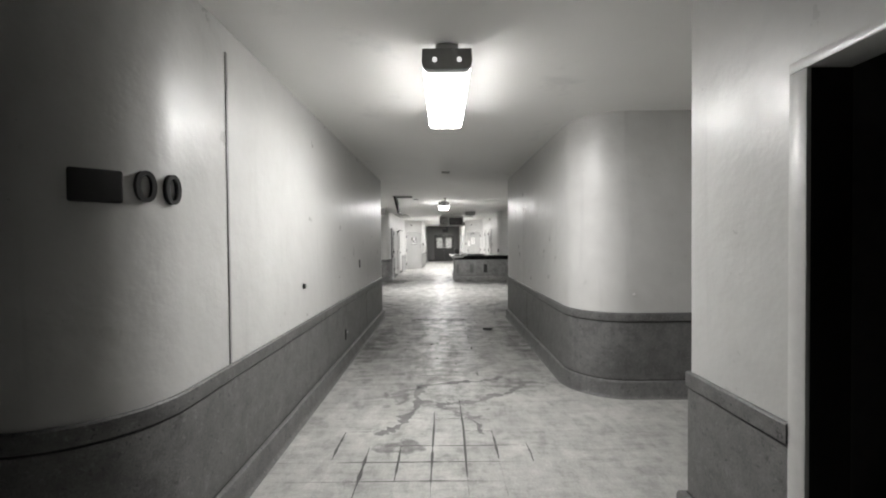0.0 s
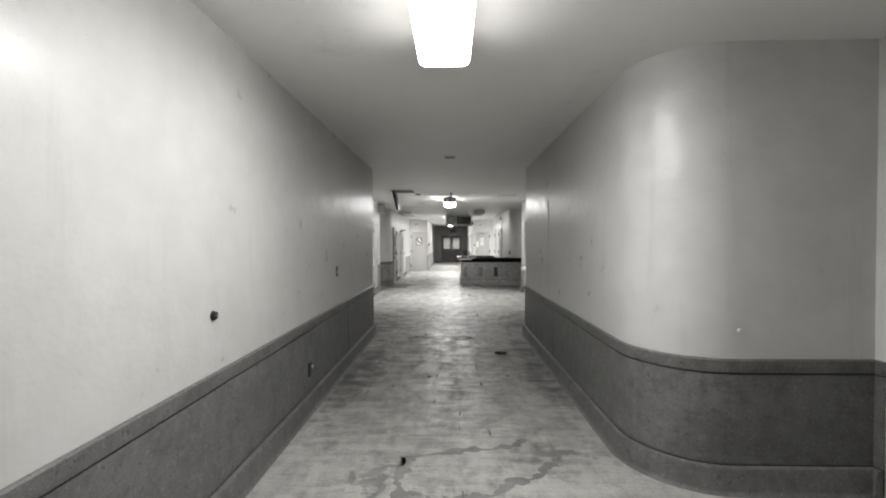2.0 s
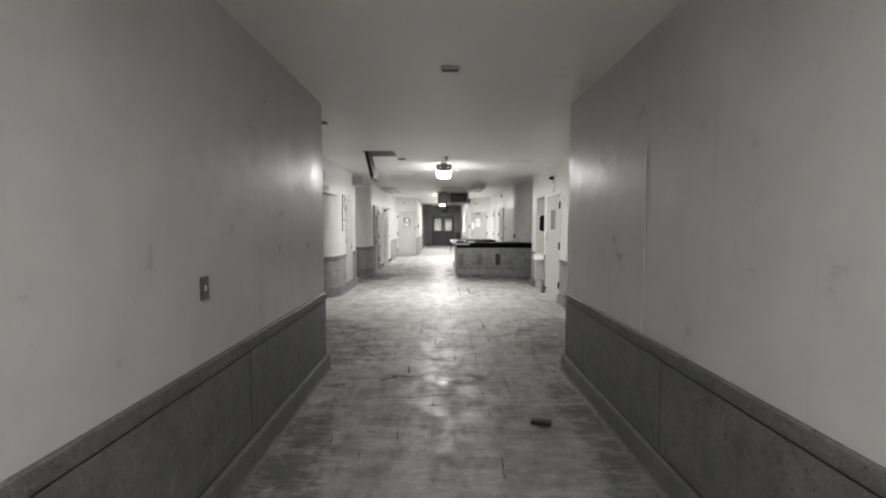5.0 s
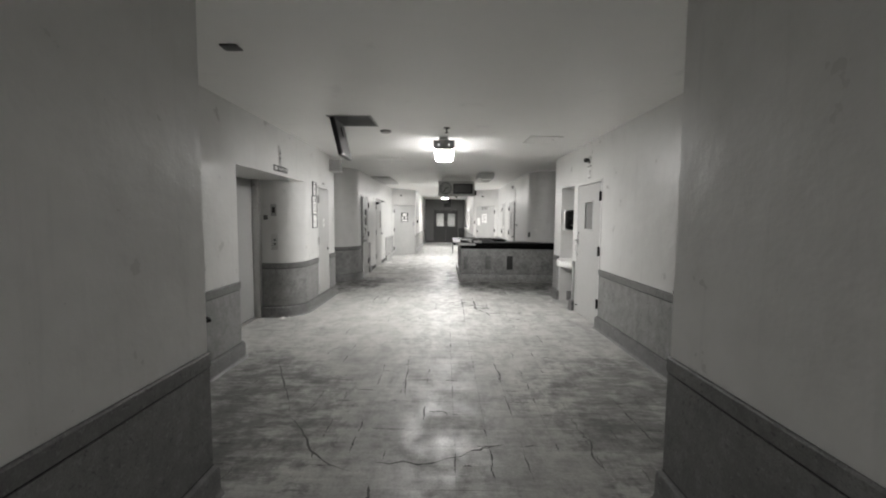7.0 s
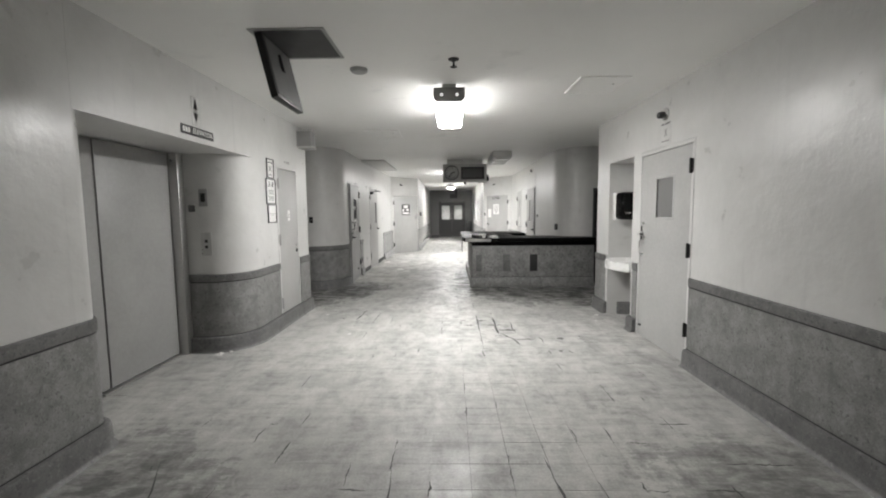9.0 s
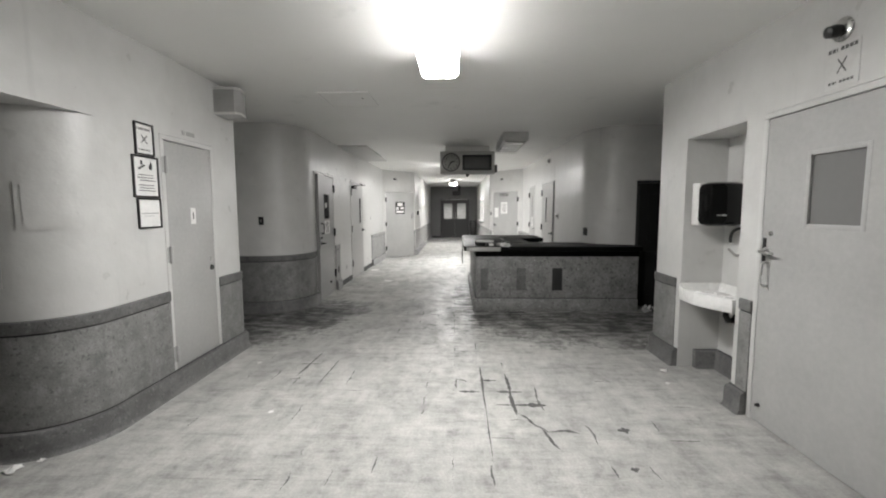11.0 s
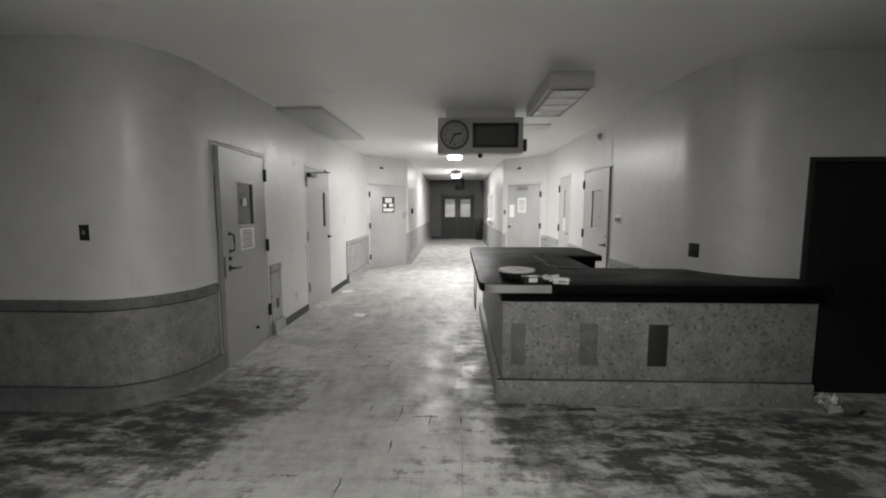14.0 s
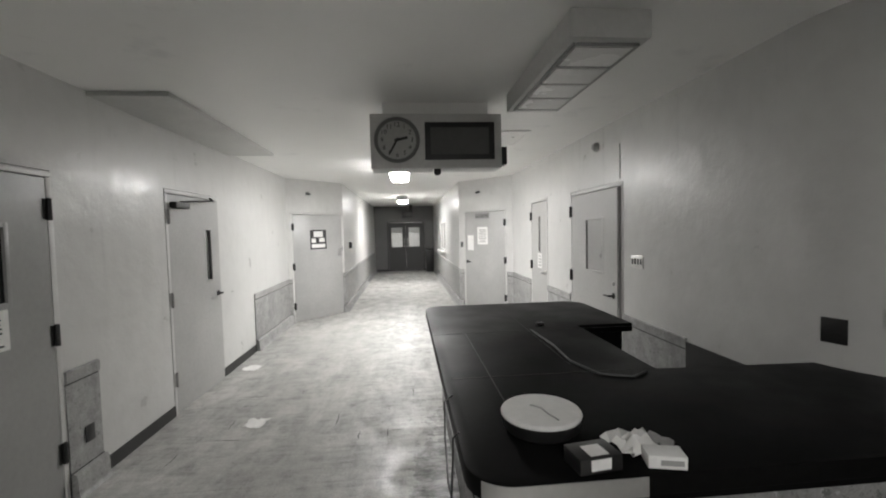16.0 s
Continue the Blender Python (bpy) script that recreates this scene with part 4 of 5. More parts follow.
# ---- things over the door and the wash niche ----
al = thing("alarm_horn", on(E, 12.43, 2.43, EAST), "dark round alarm horn above a door", "alarm")
b = lathe([(0.062, 0), (0.062, 0.012), (0.048, 0.02)], 24)
b.transform(Matrix.Rotation(radians(90), 4, "X"))
part("ring", b, STEEL, al, "steel backing ring")
b = lathe([(0.03, 0.02), (0.036, 0.05), (0.03, 0.085), (0.012, 0.095)], 20)
b.transform(Matrix.Rotation(radians(100), 4, "X"))
part("horn", b, BLACK, al, "black horn")
ns = thing("no_smoking_sign", on(E, 12.42, 2.245, EAST), "white sign with a cross above the door", "sign")
part("board", box(-0.10, -0.004, -0.115, 0.10, 0, 0.115, 0.001), FRAME, ns)
ink = bars([(-0.088 + k * 0.0255, 0.088, 0.019 if k != 2 else 0.006, 0.020) for k in range(7)] + [(-0.075 + k * 0.022, -0.085, 0.016 if k != 2 else 0.005, 0.014) for k in range(7)], -0.0055)
for s in (1, -1):
    own = box(-0.046, -0.0055, -0.004, 0.046, -0.0045, 0.004)
    own.transform(Matrix.Rotation(radians(55 * s), 4, "Y"))
    join(ink, own)
part("print", ink, GREY_D, ns, "grey cross and unreadable print")

sink = thing("wash_basin", pose(E, 13.535, 0), "white enamel wash basin built into a wall niche", "sink")
pts = [(0.36, -0.375)] + [(-0.02 - 0.13 * math.sin(math.pi * k / 14), -0.375 + 0.75 * k / 14) for k in range(15)] + [(0.36, 0.375)]
b = prism(pts, 0.69, 0.80, 0.014)
top = max(b.faces, key=lambda fc: fc.calc_center_median().z)
ins = bmesh.ops.inset_region(b, faces=[top], thickness=0.05)
bmesh.ops.translate(b, verts=top.verts[:], vec=(0, 0, -0.07))
part("basin", b, WHITE, sink)
part("trap", tube([(0.18, 0, 0.70), (0.18, 0, 0.58), (0.20, 0, 0.54), (0.24, 0, 0.54), (0.27, 0, 0.58), (0.36, 0, 0.60)], 0.024, 12), BLACKM, sink, "dark drain trap")
fa = box(0.335, -0.12, 1.055, 0.365, 0.12, 1.10, 0.006)
part("mixer_body", fa, STEEL, sink, "steel wall mixer")
for s in (-0.1, 0.1):
    part("tap_handle", tube([(0.335, s, 1.08), (0.29, s, 1.08), (0.26, s, 1.11), (0.23, s, 1.14)], 0.011, 10), STEEL, sink)
part("spout", tube([(0.33, 0, 1.10), (0.33, 0, 1.24)] + [(0.255 + 0.075 * math.cos(a), 0, 1.24 + 0.075 * math.sin(a)) for a in np.linspace(0.3, math.pi, 8)] + [(0.18, 0, 1.20)], 0.012, 10), BLACKM, sink, "dark gooseneck spout")

td = thing("paper_towel_dispenser", pose(2.675, 13.845, 1.515), "black paper towel dispenser in the wash niche", "towel dispenser")
part("back", box(-0.165, -0.11, -0.185, 0.165, 0.0, 0.185, 0.012), WHITE, td, "white back case")
cv = [(-0.165, -0.111), (0.165, -0.111), (0.165, -0.17), (0.14, -0.235), (0.06, -0.265), (-0.06, -0.265), (-0.14, -0.235), (-0.165, -0.17)]
part("cover", prism(cv, -0.185, 0.185, 0.05), plain("smoked_plastic", 0.004, 0.15, gloss=0.3), td, "glossy smoked black cover")
part("window", box(-0.1, -0.2665, -0.1, -0.02, -0.264, -0.085, 0.001), STEEL, td)

# ---- desk ----
desk = thing("reception_desk", pose(0, 0, 0), "U-shaped reception desk with dark top and terrazzo front", "reception desk")
outline = arc(0.66, 16.11, 0.14, 180, 270, 6) + [(3.035, 15.97)] + [(3.035, 16.315)] + arc(3.02, 16.92, 0.604, 268, 192, 9) + [(1.60, 16.83), (1.60, 17.80), (2.02, 17.80)] + arc(1.86, 18.64, 0.16, 0, 90, 6) + arc(0.68, 18.64, 0.16, 90, 180, 6)
part("countertop", prism(outline, 0.885, 0.95, 0.006), TOP, desk, "dark worn laminate countertop")
part("front_panel", box(0.70, 16.075, 0.185, 3.03, 16.125, 0.80, 0.004), DESK, desk, "speckled terrazzo front panel")
part("side_panel", box(0.70, 16.126, 0.185, 0.75, 18.66, 0.80, 0.004), DESK, desk, "speckled terrazzo side panel")
part("back_panel", box(0.751, 18.61, 0.02, 1.90, 18.66, 0.884, 0.004), TOP, desk)
# apron carries the overhang's shadow in its dark colour
ap_ = box(0.69, 16.066, 0.801, 3.03, 16.12, 0.884)
box(0.69, 16.121, 0.801, 0.745, 18.66, 0.884, bm=ap_)
part("apron", ap_, TOP, desk, "apron coloured dark as the shadow under the top")
part("plinth", join(box(0.655, 16.045, 0.0, 3.03, 16.13, 0.184, 0.008), box(0.655, 16.131, 0.0, 0.76, 18.68, 0.184, 0.008)), DESK, desk, "speckled terrazzo plinth")
part("joint", box(0.66, 16.066, 0.181, 3.028, 16.0745, 0.192), TRIM_D, desk, "dark open joint over the plinth")
part("joint", box(0.690, 16.076, 0.181, 0.6995, 18.65, 0.192), TRIM_D, desk, "dark open joint over the plinth")
part("inner_panel", box(1.55, 16.86, 0.02, 1.59, 17.78, 0.884), TOP, desk)
part("inner_panel", box(1.60, 17.84, 0.02, 1.96, 17.88, 0.884), TOP, desk)
for x0, x1, m in ((0.765, 0.875, CAP), (1.285, 1.42, CAP), (1.80, 1.945, TRIM_D)):
    part("inset_panel", box(x0, 16.069, 0.305, x1, 16.0745, 0.63, 0.001), m, desk, "narrow dark inset panel")
part("edge_trim", sweep(arc(0.66, 16.11, 0.143, 225, 270, 6) + [(1.04, 15.967)], [(0, 0.888), (0.003, 0.888), (0.003, 0.947), (0, 0.947)]), STEEL, desk, "bare metal edge trim")
seam = bmesh.new()
for q in ((0.53, 17.70, 2.0, 17.706), (0.75, 16.4, 0.755, 17.70), (1.2, 16.95, 1.205, 18.7), (0.56, 16.83, 1.6, 16.836)):
    box(q[0], q[1], 0.949, q[2], q[3], 0.9512, bm=seam)
part("seam", seam, WOOD_D, desk)
cb = bmesh.new()
tube([(1.22, 17.72, 0.955), (1.24, 17.3, 0.955), (1.22, 17.0, 0.955), (1.28, 16.78, 0.955), (1.42, 16.72, 0.955), (1.52, 16.78, 0.955)], 0.006, 6, cb)
cable = thing("cable", pose(0, 0, 0), "thin black cable lying on the desk", "cable")
part("cord", cb, BLACK, cable)
cable = thing("cable", pose(0, 0, 0), "thin black cable loop hanging beside the desk", "cable")
part("cord", tube([(0.54, 16.62, 0.955), (0.505, 16.60, 0.94), (0.50, 16.55, 0.80), (0.50, 16.46, 0.67), (0.505, 16.38, 0.66), (0.505, 16.33, 0.76), (0.508, 16.30, 0.93), (0.53, 16.29, 0.955)], 0.004, 6), BLACK, cable)

tub = thing("round_tub", pose(0.83, 16.30, 0.95), "round black tub with a white lid on the desk", "container")
part("body", lathe([(0.125, 0.0), (0.135, 0.01), (0.14, 0.05)], 40), BLACK, tub, "black base")
part("lid", lathe([(0.143, 0.051), (0.145, 0.058), (0.140, 0.066), (0.03, 0.069)], 40), PAPER, tub, "scuffed white lid")
part("crack", tube([(-0.03, 0.03, 0.07), (0.0, 0.0, 0.0702), (0.01, -0.05, 0.07), (0.03, -0.1, 0.069)], 0.003, 6), GREY, tub)
bx = thing("small_box", pose(0.905, 16.04, 0.951, 0, 0, 8), "small black box with white label on the desk", "box")
part("body", box(-0.07, -0.05, 0, 0.07, 0.05, 0.05, 0.005), BLACK, bx)
part("label_sheet", box(-0.035, -0.052, 0.012, 0.03, -0.0505, 0.045), PAPER, bx, "white label")
part("label_top", box(-0.03, -0.04, 0.0505, 0.03, 0.02, 0.052), PAPER, bx)
bx = thing("small_box", pose(1.12, 16.02, 0.951, 0, 0, -14), "small opened white carton on the desk", "box")
part("body", box(-0.055, -0.035, 0, 0.055, 0.035, 0.04, 0.003), PAPER, bx)
part("print", box(-0.02, -0.0365, 0.012, 0.045, -0.0355, 0.028), GREY, bx)


def crumpled(name, x, y, z, s, seed, label, mat=None, flat=0.35):
    """A torn or crumpled piece of paper."""
    rnd = random.Random(seed)
    bm = bmesh.new()
    bmesh.ops.create_grid(bm, x_segments=6, y_segments=5, size=s / 2)
    for v in bm.verts:
        edge = max(abs(v.co.x), abs(v.co.y)) > s * 0.45
        v.co.x += rnd.uniform(-1, 1) * s * (0.09 if edge else 0.04)
        v.co.y += rnd.uniform(-1, 1) * s * (0.09 if edge else 0.04)
        v.co.z = abs(rnd.gauss(0, 1)) * s * 0.12 * flat + 0.003
    bmesh.ops.solidify(bm, geom=bm.faces[:], thickness=0.0008)
    ob = part(name, bm, mat or PAPER, None, "", pose(x, y, z, 0, 0, rnd.uniform(0, 360)))
    return tagged(ob, label, "paper")


crumpled("torn_paper", 1.07, 16.12, 0.951, 0.13, 3, "torn white paper lying on the desk", flat=1.5)
crumpled("torn_paper", 1.17, 16.14, 0.951, 0.08, 4, "torn grey paper lying on the desk", GREY, 1.0)
crumpled("paper_sheet", -1.01, 18.61, 0.0, 0.17, 5, "white sheet of paper on the floor")
crumpled("paper_sheet", -1.60, 20.2, 0.0, 0.2, 6, "torn white paper strip by the wall base")
heap_rnd = random.Random(12)
for k in range(6):
    crumpled("crumpled_paper", 3.14 + heap_rnd.uniform(-0.03, 0.15), 16.10 + heap_rnd.uniform(-0.10, 0.10), 0.0, heap_rnd.uniform(0.07, 0.16), 20 + k, "crumpled pale paper litter beside the desk", (PAPER, GREY, GREY_D)[k % 3], flat=2.2)
for k, (x, y, s) in enumerate(((-2.12, 12.2, 0.07), (2.30, 13.78, 0.05), (-2.05, 12.3, 0.03), (2.2, 13.5, 0.03), (-1.5, 13.9, 0.03), (-0.95, 12.92, 0.035))):
    crumpled("paper_scrap", x, y, 0.0, s, 40 + k, "small white paper scrap on the floor", flat=1.2)

bug = thing("black_clip", pose(1.33, 17.85, 0.951), "small black clip on the desk top", "clip")
part("body", box(-0.025, -0.018, 0, 0.03, 0.018, 0.022, 0.006), BLACK, bug)
stk = thing("dark_stick", pose(1.28, 15.97, 0.0, 0, 0, 4), "flat dark strip lying before the desk", "debris")
part("body", box(-0.11, -0.012, 0.0, 0.11, 0.012, 0.012, 0.003), BLACK, stk)
deb = thing("black_block", pose(0.99, 7.03, 0.0, 0, 0, -18), "small black rubber block on the corridor floor", "debris")
part("body", box(-0.075, -0.035, 0, 0.075, 0.035, 0.028, 0.006), BLACK, deb)
part("flap", box(-0.02, -0.07, 0, 0.05, -0.036, 0.008, 0.002), GREY_D, deb)

# ---- hanging clock box ----
cb = thing("clock_box", pose(0.10, 18.2, 0), "white ceiling box with clock and dark display", "clock box")
part("case", box(0, 0, 2.17, 1.05, 0.26, 2.60, 0.006), FRAME, cb)
part("mount", box(0.1, 0.05, 2.601, 0.95, 0.24, CEILING), CEIL, cb)
ck = part("clock", lathe([(0.178, 0), (0.180, 0.022), (0.172, 0.034), (0.158, 0.030), (0.150, 0.014)], 44), plain("clock_rim_metal", 0.16, 0.35, 0.3), cb, "round grey wall clock", pose(0.21, 0.0, 2.39, 90))
part("face", cyl((0, 0, 0.0145), (0, 0, 0.017), 0.150, seg=44), plain("clock_face_paper", 0.42, 0.6), ck, "pale clock face")
for k in range(1, 13):
    a = radians(90 - 30 * k)
    for j, ch in enumerate(str(k)):
        side = (j - (len(str(k)) - 1) / 2) * 0.026
        words("numeral", ch, 0.05, INK, ck, Matrix.Translation((0.118 * math.cos(a) + side, 0.118 * math.sin(a), 0.0175)) @ Matrix.Rotation(radians(-90), 4, "X"), 0.0006)
for ln, wd, deg, nm in ((0.085, 0.022, 77, "hour_hand"), (0.125, 0.016, 210, "minute_hand")):
    hnd = box(-wd / 2, -0.02, 0.018, wd / 2, ln, 0.0195)
    hnd.transform(Matrix.Rotation(radians(-deg), 4, "Z"))
    part(nm, hnd, INK, ck)
sc = box(0.43, -0.012, 2.235, 0.99, 0.0, 2.53, 0.003)
part("display_frame", sc, BLACK, cb, "black display frame")
part("display", box(0.475, -0.0135, 2.275, 0.945, -0.0125, 2.49), plain("dead_display_glass", 0.10, 0.2), cb, "unlit glossy display")
part("side_box", box(1.051, 0.03, 2.20, 1.10, 0.16, 2.34, 0.004), BLACK, cb, "small black side box")
cam_ = lathe([(0.028, 0), (0.03, -0.03), (0.018, -0.05)], 18)
part("dome_camera", cam_, BLACK, cb, "black dome camera", pose(0.53, 0.06, 2.169))

ac = thing("ceiling_air_unit", pose(1.155, 16.78, 0), "white ceiling-mounted air unit with louvred underside", "air unit")
part("case", prism([(0, 0), (0.395, 0), (0.395, 1.25), (0, 1.25)], 2.56, CEILING, 0.01), FRAME, ac)
fr = bmesh.new()
for k in range(5):
    box(0.05, 0.05 + k * 0.27, 2.546, 0.365, 0.062 + k * 0.27, 2.559, bm=fr)
for x in (0.03, 0.352):
    box(x, 0.05, 2.546, x + 0.012, 1.155, 2.559, bm=fr)
part("grille", fr, GREY, ac, "grey slotted grille")
for k in range(4):
    part("louvre", box(0.055, 0.08 + k * 0.27, 2.548, 0.35, 0.315 + k * 0.27, 2.557), WHITE, ac)

# ---- small wall fittings past the side passage ----
plate("light_switch", on(-2.35, 15.869, 1.33, SOUTH), 0.07, 0.115, BLACK, "black light switch on the curved pillar", "light switch", ((0, 0, 0.012, 0.03),), GREY)
plate("wall_outlet", on(3.02 + 0.601 * math.cos(radians(200)), 16.92 + 0.601 * math.sin(radians(200)), 1.13, EAST + 20), 0.105, 0.125, BLACK, "black square outlet above the desk", "outlet", ((0, 0, 0.05, 0.02),), INK)
plate("blank_plate", on(3.02 + 0.603 * math.cos(radians(220)), 16.92 + 0.603 * math.sin(radians(220)), 1.22, EAST + 40), 0.08, 0.09, PAINT, "white painted blank cover plate", "cover plate")
plate("wall_outlet", on(FW + 0.012, 17.83, 0.36, WEST), 0.08, 0.11, BLACK, "black outlet in the narrow wainscot piece", "outlet")
plate("switch_plate", on(FE, 18.42, 1.35, EAST), 0.19, 0.115, STEEL, "steel four-gang switch plate beside the wide door", "light switch", tuple((-0.069 + 0.046 * k, 0, 0.022, 0.05) for k in range(4)), BLACK)
strip("trim", 18.72, FE, 2.13, 2.46, EAST, 0.012, "thin painted conduit on the plaster").data.materials[0] = FRAME
hr = thing("alarm_horn", on(FE, 19.2, 2.52, EAST), "small round alarm horn near the ceiling", "alarm")
b = lathe([(0.05, 0), (0.05, 0.015), (0.03, 0.05), (0.01, 0.055)], 20)
b.transform(Matrix.Rotation(radians(90), 4, "X"))
part("horn", b, GREY, hr)


def wall_camera(m, label):
    t = thing("wall_camera", m, label, "camera")
    part("mount", box(-0.02, -0.03, -0.02, 0.02, 0, 0.02, 0.003), BLACK, t)
    part("lens_body", cyl((0, -0.03, 0), (0.0, -0.10, -0.02), 0.022, seg=14), BLACK, t)


mid = A + D * 0.45
wall_camera(on(mid.x, mid.y, 2.44, SPLAY), "small black camera above the angled door")
mid = B2 + D2 * 0.55
wall_camera(on(mid.x, mid.y, 2.44, SPLAY2), "small black camera above the papered door")
plate("call_box", on(FCW, 24.6, 1.38, WEST), 0.10, 0.14, BLACK, "black wall box in the far corridor", "wall box", d=0.06)
p = B2 + D2 * 0.075
plate("keypad", on(p.x, p.y, 1.36, SPLAY2), 0.06, 0.11, GREY_D, "dark keypad beside the papered door", "keypad", d=0.02)
p = A + D * 1.24
plate("keypad", on(p.x, p.y, 1.34, SPLAY), 0.05, 0.09, BLACK, "black keypad beside the angled door", "keypad", d=0.02)

wn = tagged(thing("window_1", on(FCE, 28.6, 0, EAST), "framed interior window with a projecting ledge", "window"), kind="structure")
wf = bmesh.new()
for q in ((0, 1.05, 0.05, 1.95), (1.65, 1.05, 1.70, 1.95), (0.05, 1.90, 1.65, 1.95), (0.05, 1.05, 1.65, 1.10), (0.82, 1.10, 0.87, 1.90)):
    box(q[0], -0.02, q[1], q[2], 0.08, q[3], bm=wf)
part("window_frame", wf, FRAME, wn)
part("sill", box(-0.03, -0.14, 1.01, 1.73, 0.0, 1.048, 0.005), FRAME, wn, "projecting ledge")
part("pane", box(0.05, 0.03, 1.10, 0.82, 0.036, 1.90), GREYPANE, wn)
part("pane", box(0.87, 0.03, 1.10, 1.65, 0.036, 1.90), GREYPANE, wn)

ex = thing("exit_sign", pose(0.40, 31.3, CEILING), "dark hanging sign before the double doors", "sign")
part("rod", box(0.10, -0.03, -0.269, 0.22, 0.03, 0.0, 0.004), BLACKM, ex, "dark mounting post")
part("board", box(-0.18, -0.03, -0.50, 0.23, 0.03, -0.27, 0.004), BLACK, ex)
bn = thing("dark_bin", pose(1.30, 32.0, 0), "dark upright bin in the corridor corner", "bin")
part("body", box(-0.16, -0.16, 0, 0.16, 0.16, 0.86, 0.015), BLACKM, bn)
part("lid", box(-0.17, -0.17, 0.861, 0.17, 0.17, 0.94, 0.02), BLACK, bn)

# ---- floor cracks and tiles ----
CRACK = plain("crack_grime", 0.09, 0.9)
crack_rnd = random.Random(77)
ck = bmesh.new()


def crack(x0, y0, x1, y1, amp, w=0.012):
    """A wandering dirt-filled crack as a thin ribbon."""
    n = 12
    d = Vector((x1 - x0, y1 - y0)).normalized()
    s = Vector((-d.y, d.x))
    drift, prev = 0.0, None
    for i in range(n + 1):
        f = i / n
        drift += crack_rnd.uniform(-1, 1) * amp
        c = Vector((x0, y0)).lerp(Vector((x1, y1)), f) + s * drift * math.sin(math.pi * f)
        h = w * crack_rnd.uniform(0.15, 0.6) * (0.3 + math.sin(math.pi * f))
        now = [ck.verts.new((c.x + s.x * h, c.y + s.y * h, 0.0009)), ck.verts.new((c.x - s.x * h, c.y - s.y * h, 0.0009))]
        if prev:
            ck.faces.new((prev[0], prev[1], now[1], now[0]))
        prev = now


for q in ((-0.85, 9.1, -0.25, 8.44, 0.03), (-0.11, 8.53, 0.40, 8.60, 0.03), (0.40, 8.60, 0.72, 8.76, 0.02), (1.29, 9.15, 1.31, 8.47, 0.03), (-0.06, 10.27, -0.02, 9.53, 0.01), (0.19, 9.24, 0.34, 9.17, 0.02),
          (-1.45, 10.36, -0.9, 9.2, 0.015), (0.83, 10.4, 0.84, 9.83, 0.01), (0.5, 7.6, -0.4, 7.5, 0.04), (0.64, 5.88, 0.64, 5.74, 0.006, 0.02), (0.05, 6.04, 0.10, 6.05, 0.004, 0.05), (0.29, 6.1, 0.33, 6.1, 0.004, 0.04), (0.93, 6.07, 0.97, 6.08, 0.004, 0.04),
          (-0.36, 7.90, -0.04, 7.99, 0.02, 0.06), (-0.11, 8.30, -0.09, 8.05, 0.01, 0.03), (0.45, 7.99, 0.66, 7.93, 0.02, 0.03),
          # open joints before the desk, with the stain that runs out of them
          (0.63, 13.85, 0.63, 13.02, 0.002, 0.017), (0.63, 13.02, 0.625, 12.35, 0.002, 0.008), (0.845, 13.68, 0.845, 13.28, 0.002, 0.03), (0.845, 13.36, 0.845, 12.92, 0.004, 0.03),
          (0.86, 12.95, 1.02, 12.7, 0.01, 0.022), (0.98, 12.76, 1.05, 12.5, 0.008, 0.022), (1.02, 12.7, 1.22, 12.68, 0.008, 0.03), (1.06, 13.42, 1.06, 12.98, 0.004, 0.014),
          (0.61, 13.54, 0.75, 13.54, 0.001, 0.036), (0.43, 13.31, 0.60, 13.31, 0.001, 0.04), (0.74, 13.31, 0.94, 13.31, 0.001, 0.046), (0.70, 13.08, 0.90, 13.08, 0.001, 0.03), (0.85, 13.08, 1.09, 13.08, 0.001, 0.05),
          (0.41, 13.56, 0.41, 13.38, 0.002, 0.016), (0.40, 13.56, 0.50, 13.5, 0.006, 0.02), (1.49, 12.73, 1.57, 12.74, 0.004, 0.07), (1.40, 12.3, 1.45, 12.31, 0.004, 0.04),
          (-0.98, 14.2, -1.02, 13.6, 0.002, 0.02), (-0.75, 14.0, -0.77, 13.4, 0.002, 0.012), (-1.1, 13.9, -0.9, 13.9, 0.002, 0.015)):
    crack(*q)
# open joints of the first tiles, along (True) or across the corridor: line, from, to, width
TILE = 0.2286
for along, k, a, b, w in ((True, 1, 2.5, 3.62, 0.016), (True, 2, 2.6, 3.9, 0.022), (True, 3, 2.82, 3.25, 0.016), (True, 4, 2.78, 3.05, 0.012), (True, 0, 2.55, 3.02, 0.016), (True, -1, 2.35, 3.0, 0.022), (True, -2, 2.82, 3.25, 0.018),
                          (False, 12, -0.48, 0.62, 0.014), (False, 13, -0.28, 0.85, 0.010), (False, 14, 0.36, 0.62, 0.010), (False, 14, -0.5, -0.2, 0.008), (False, 11, -0.4, 0.5, 0.008), (False, 15, 0.15, 0.6, 0.006)):
    if along:
        crack(k * TILE - 0.07, a, k * TILE - 0.07, b, 0.002, w)
    else:
        crack(a, k * TILE + 0.045, b, k * TILE + 0.045, 0.002, w)
# dried trickles round the stain
cracks, ck = ck, bmesh.new()
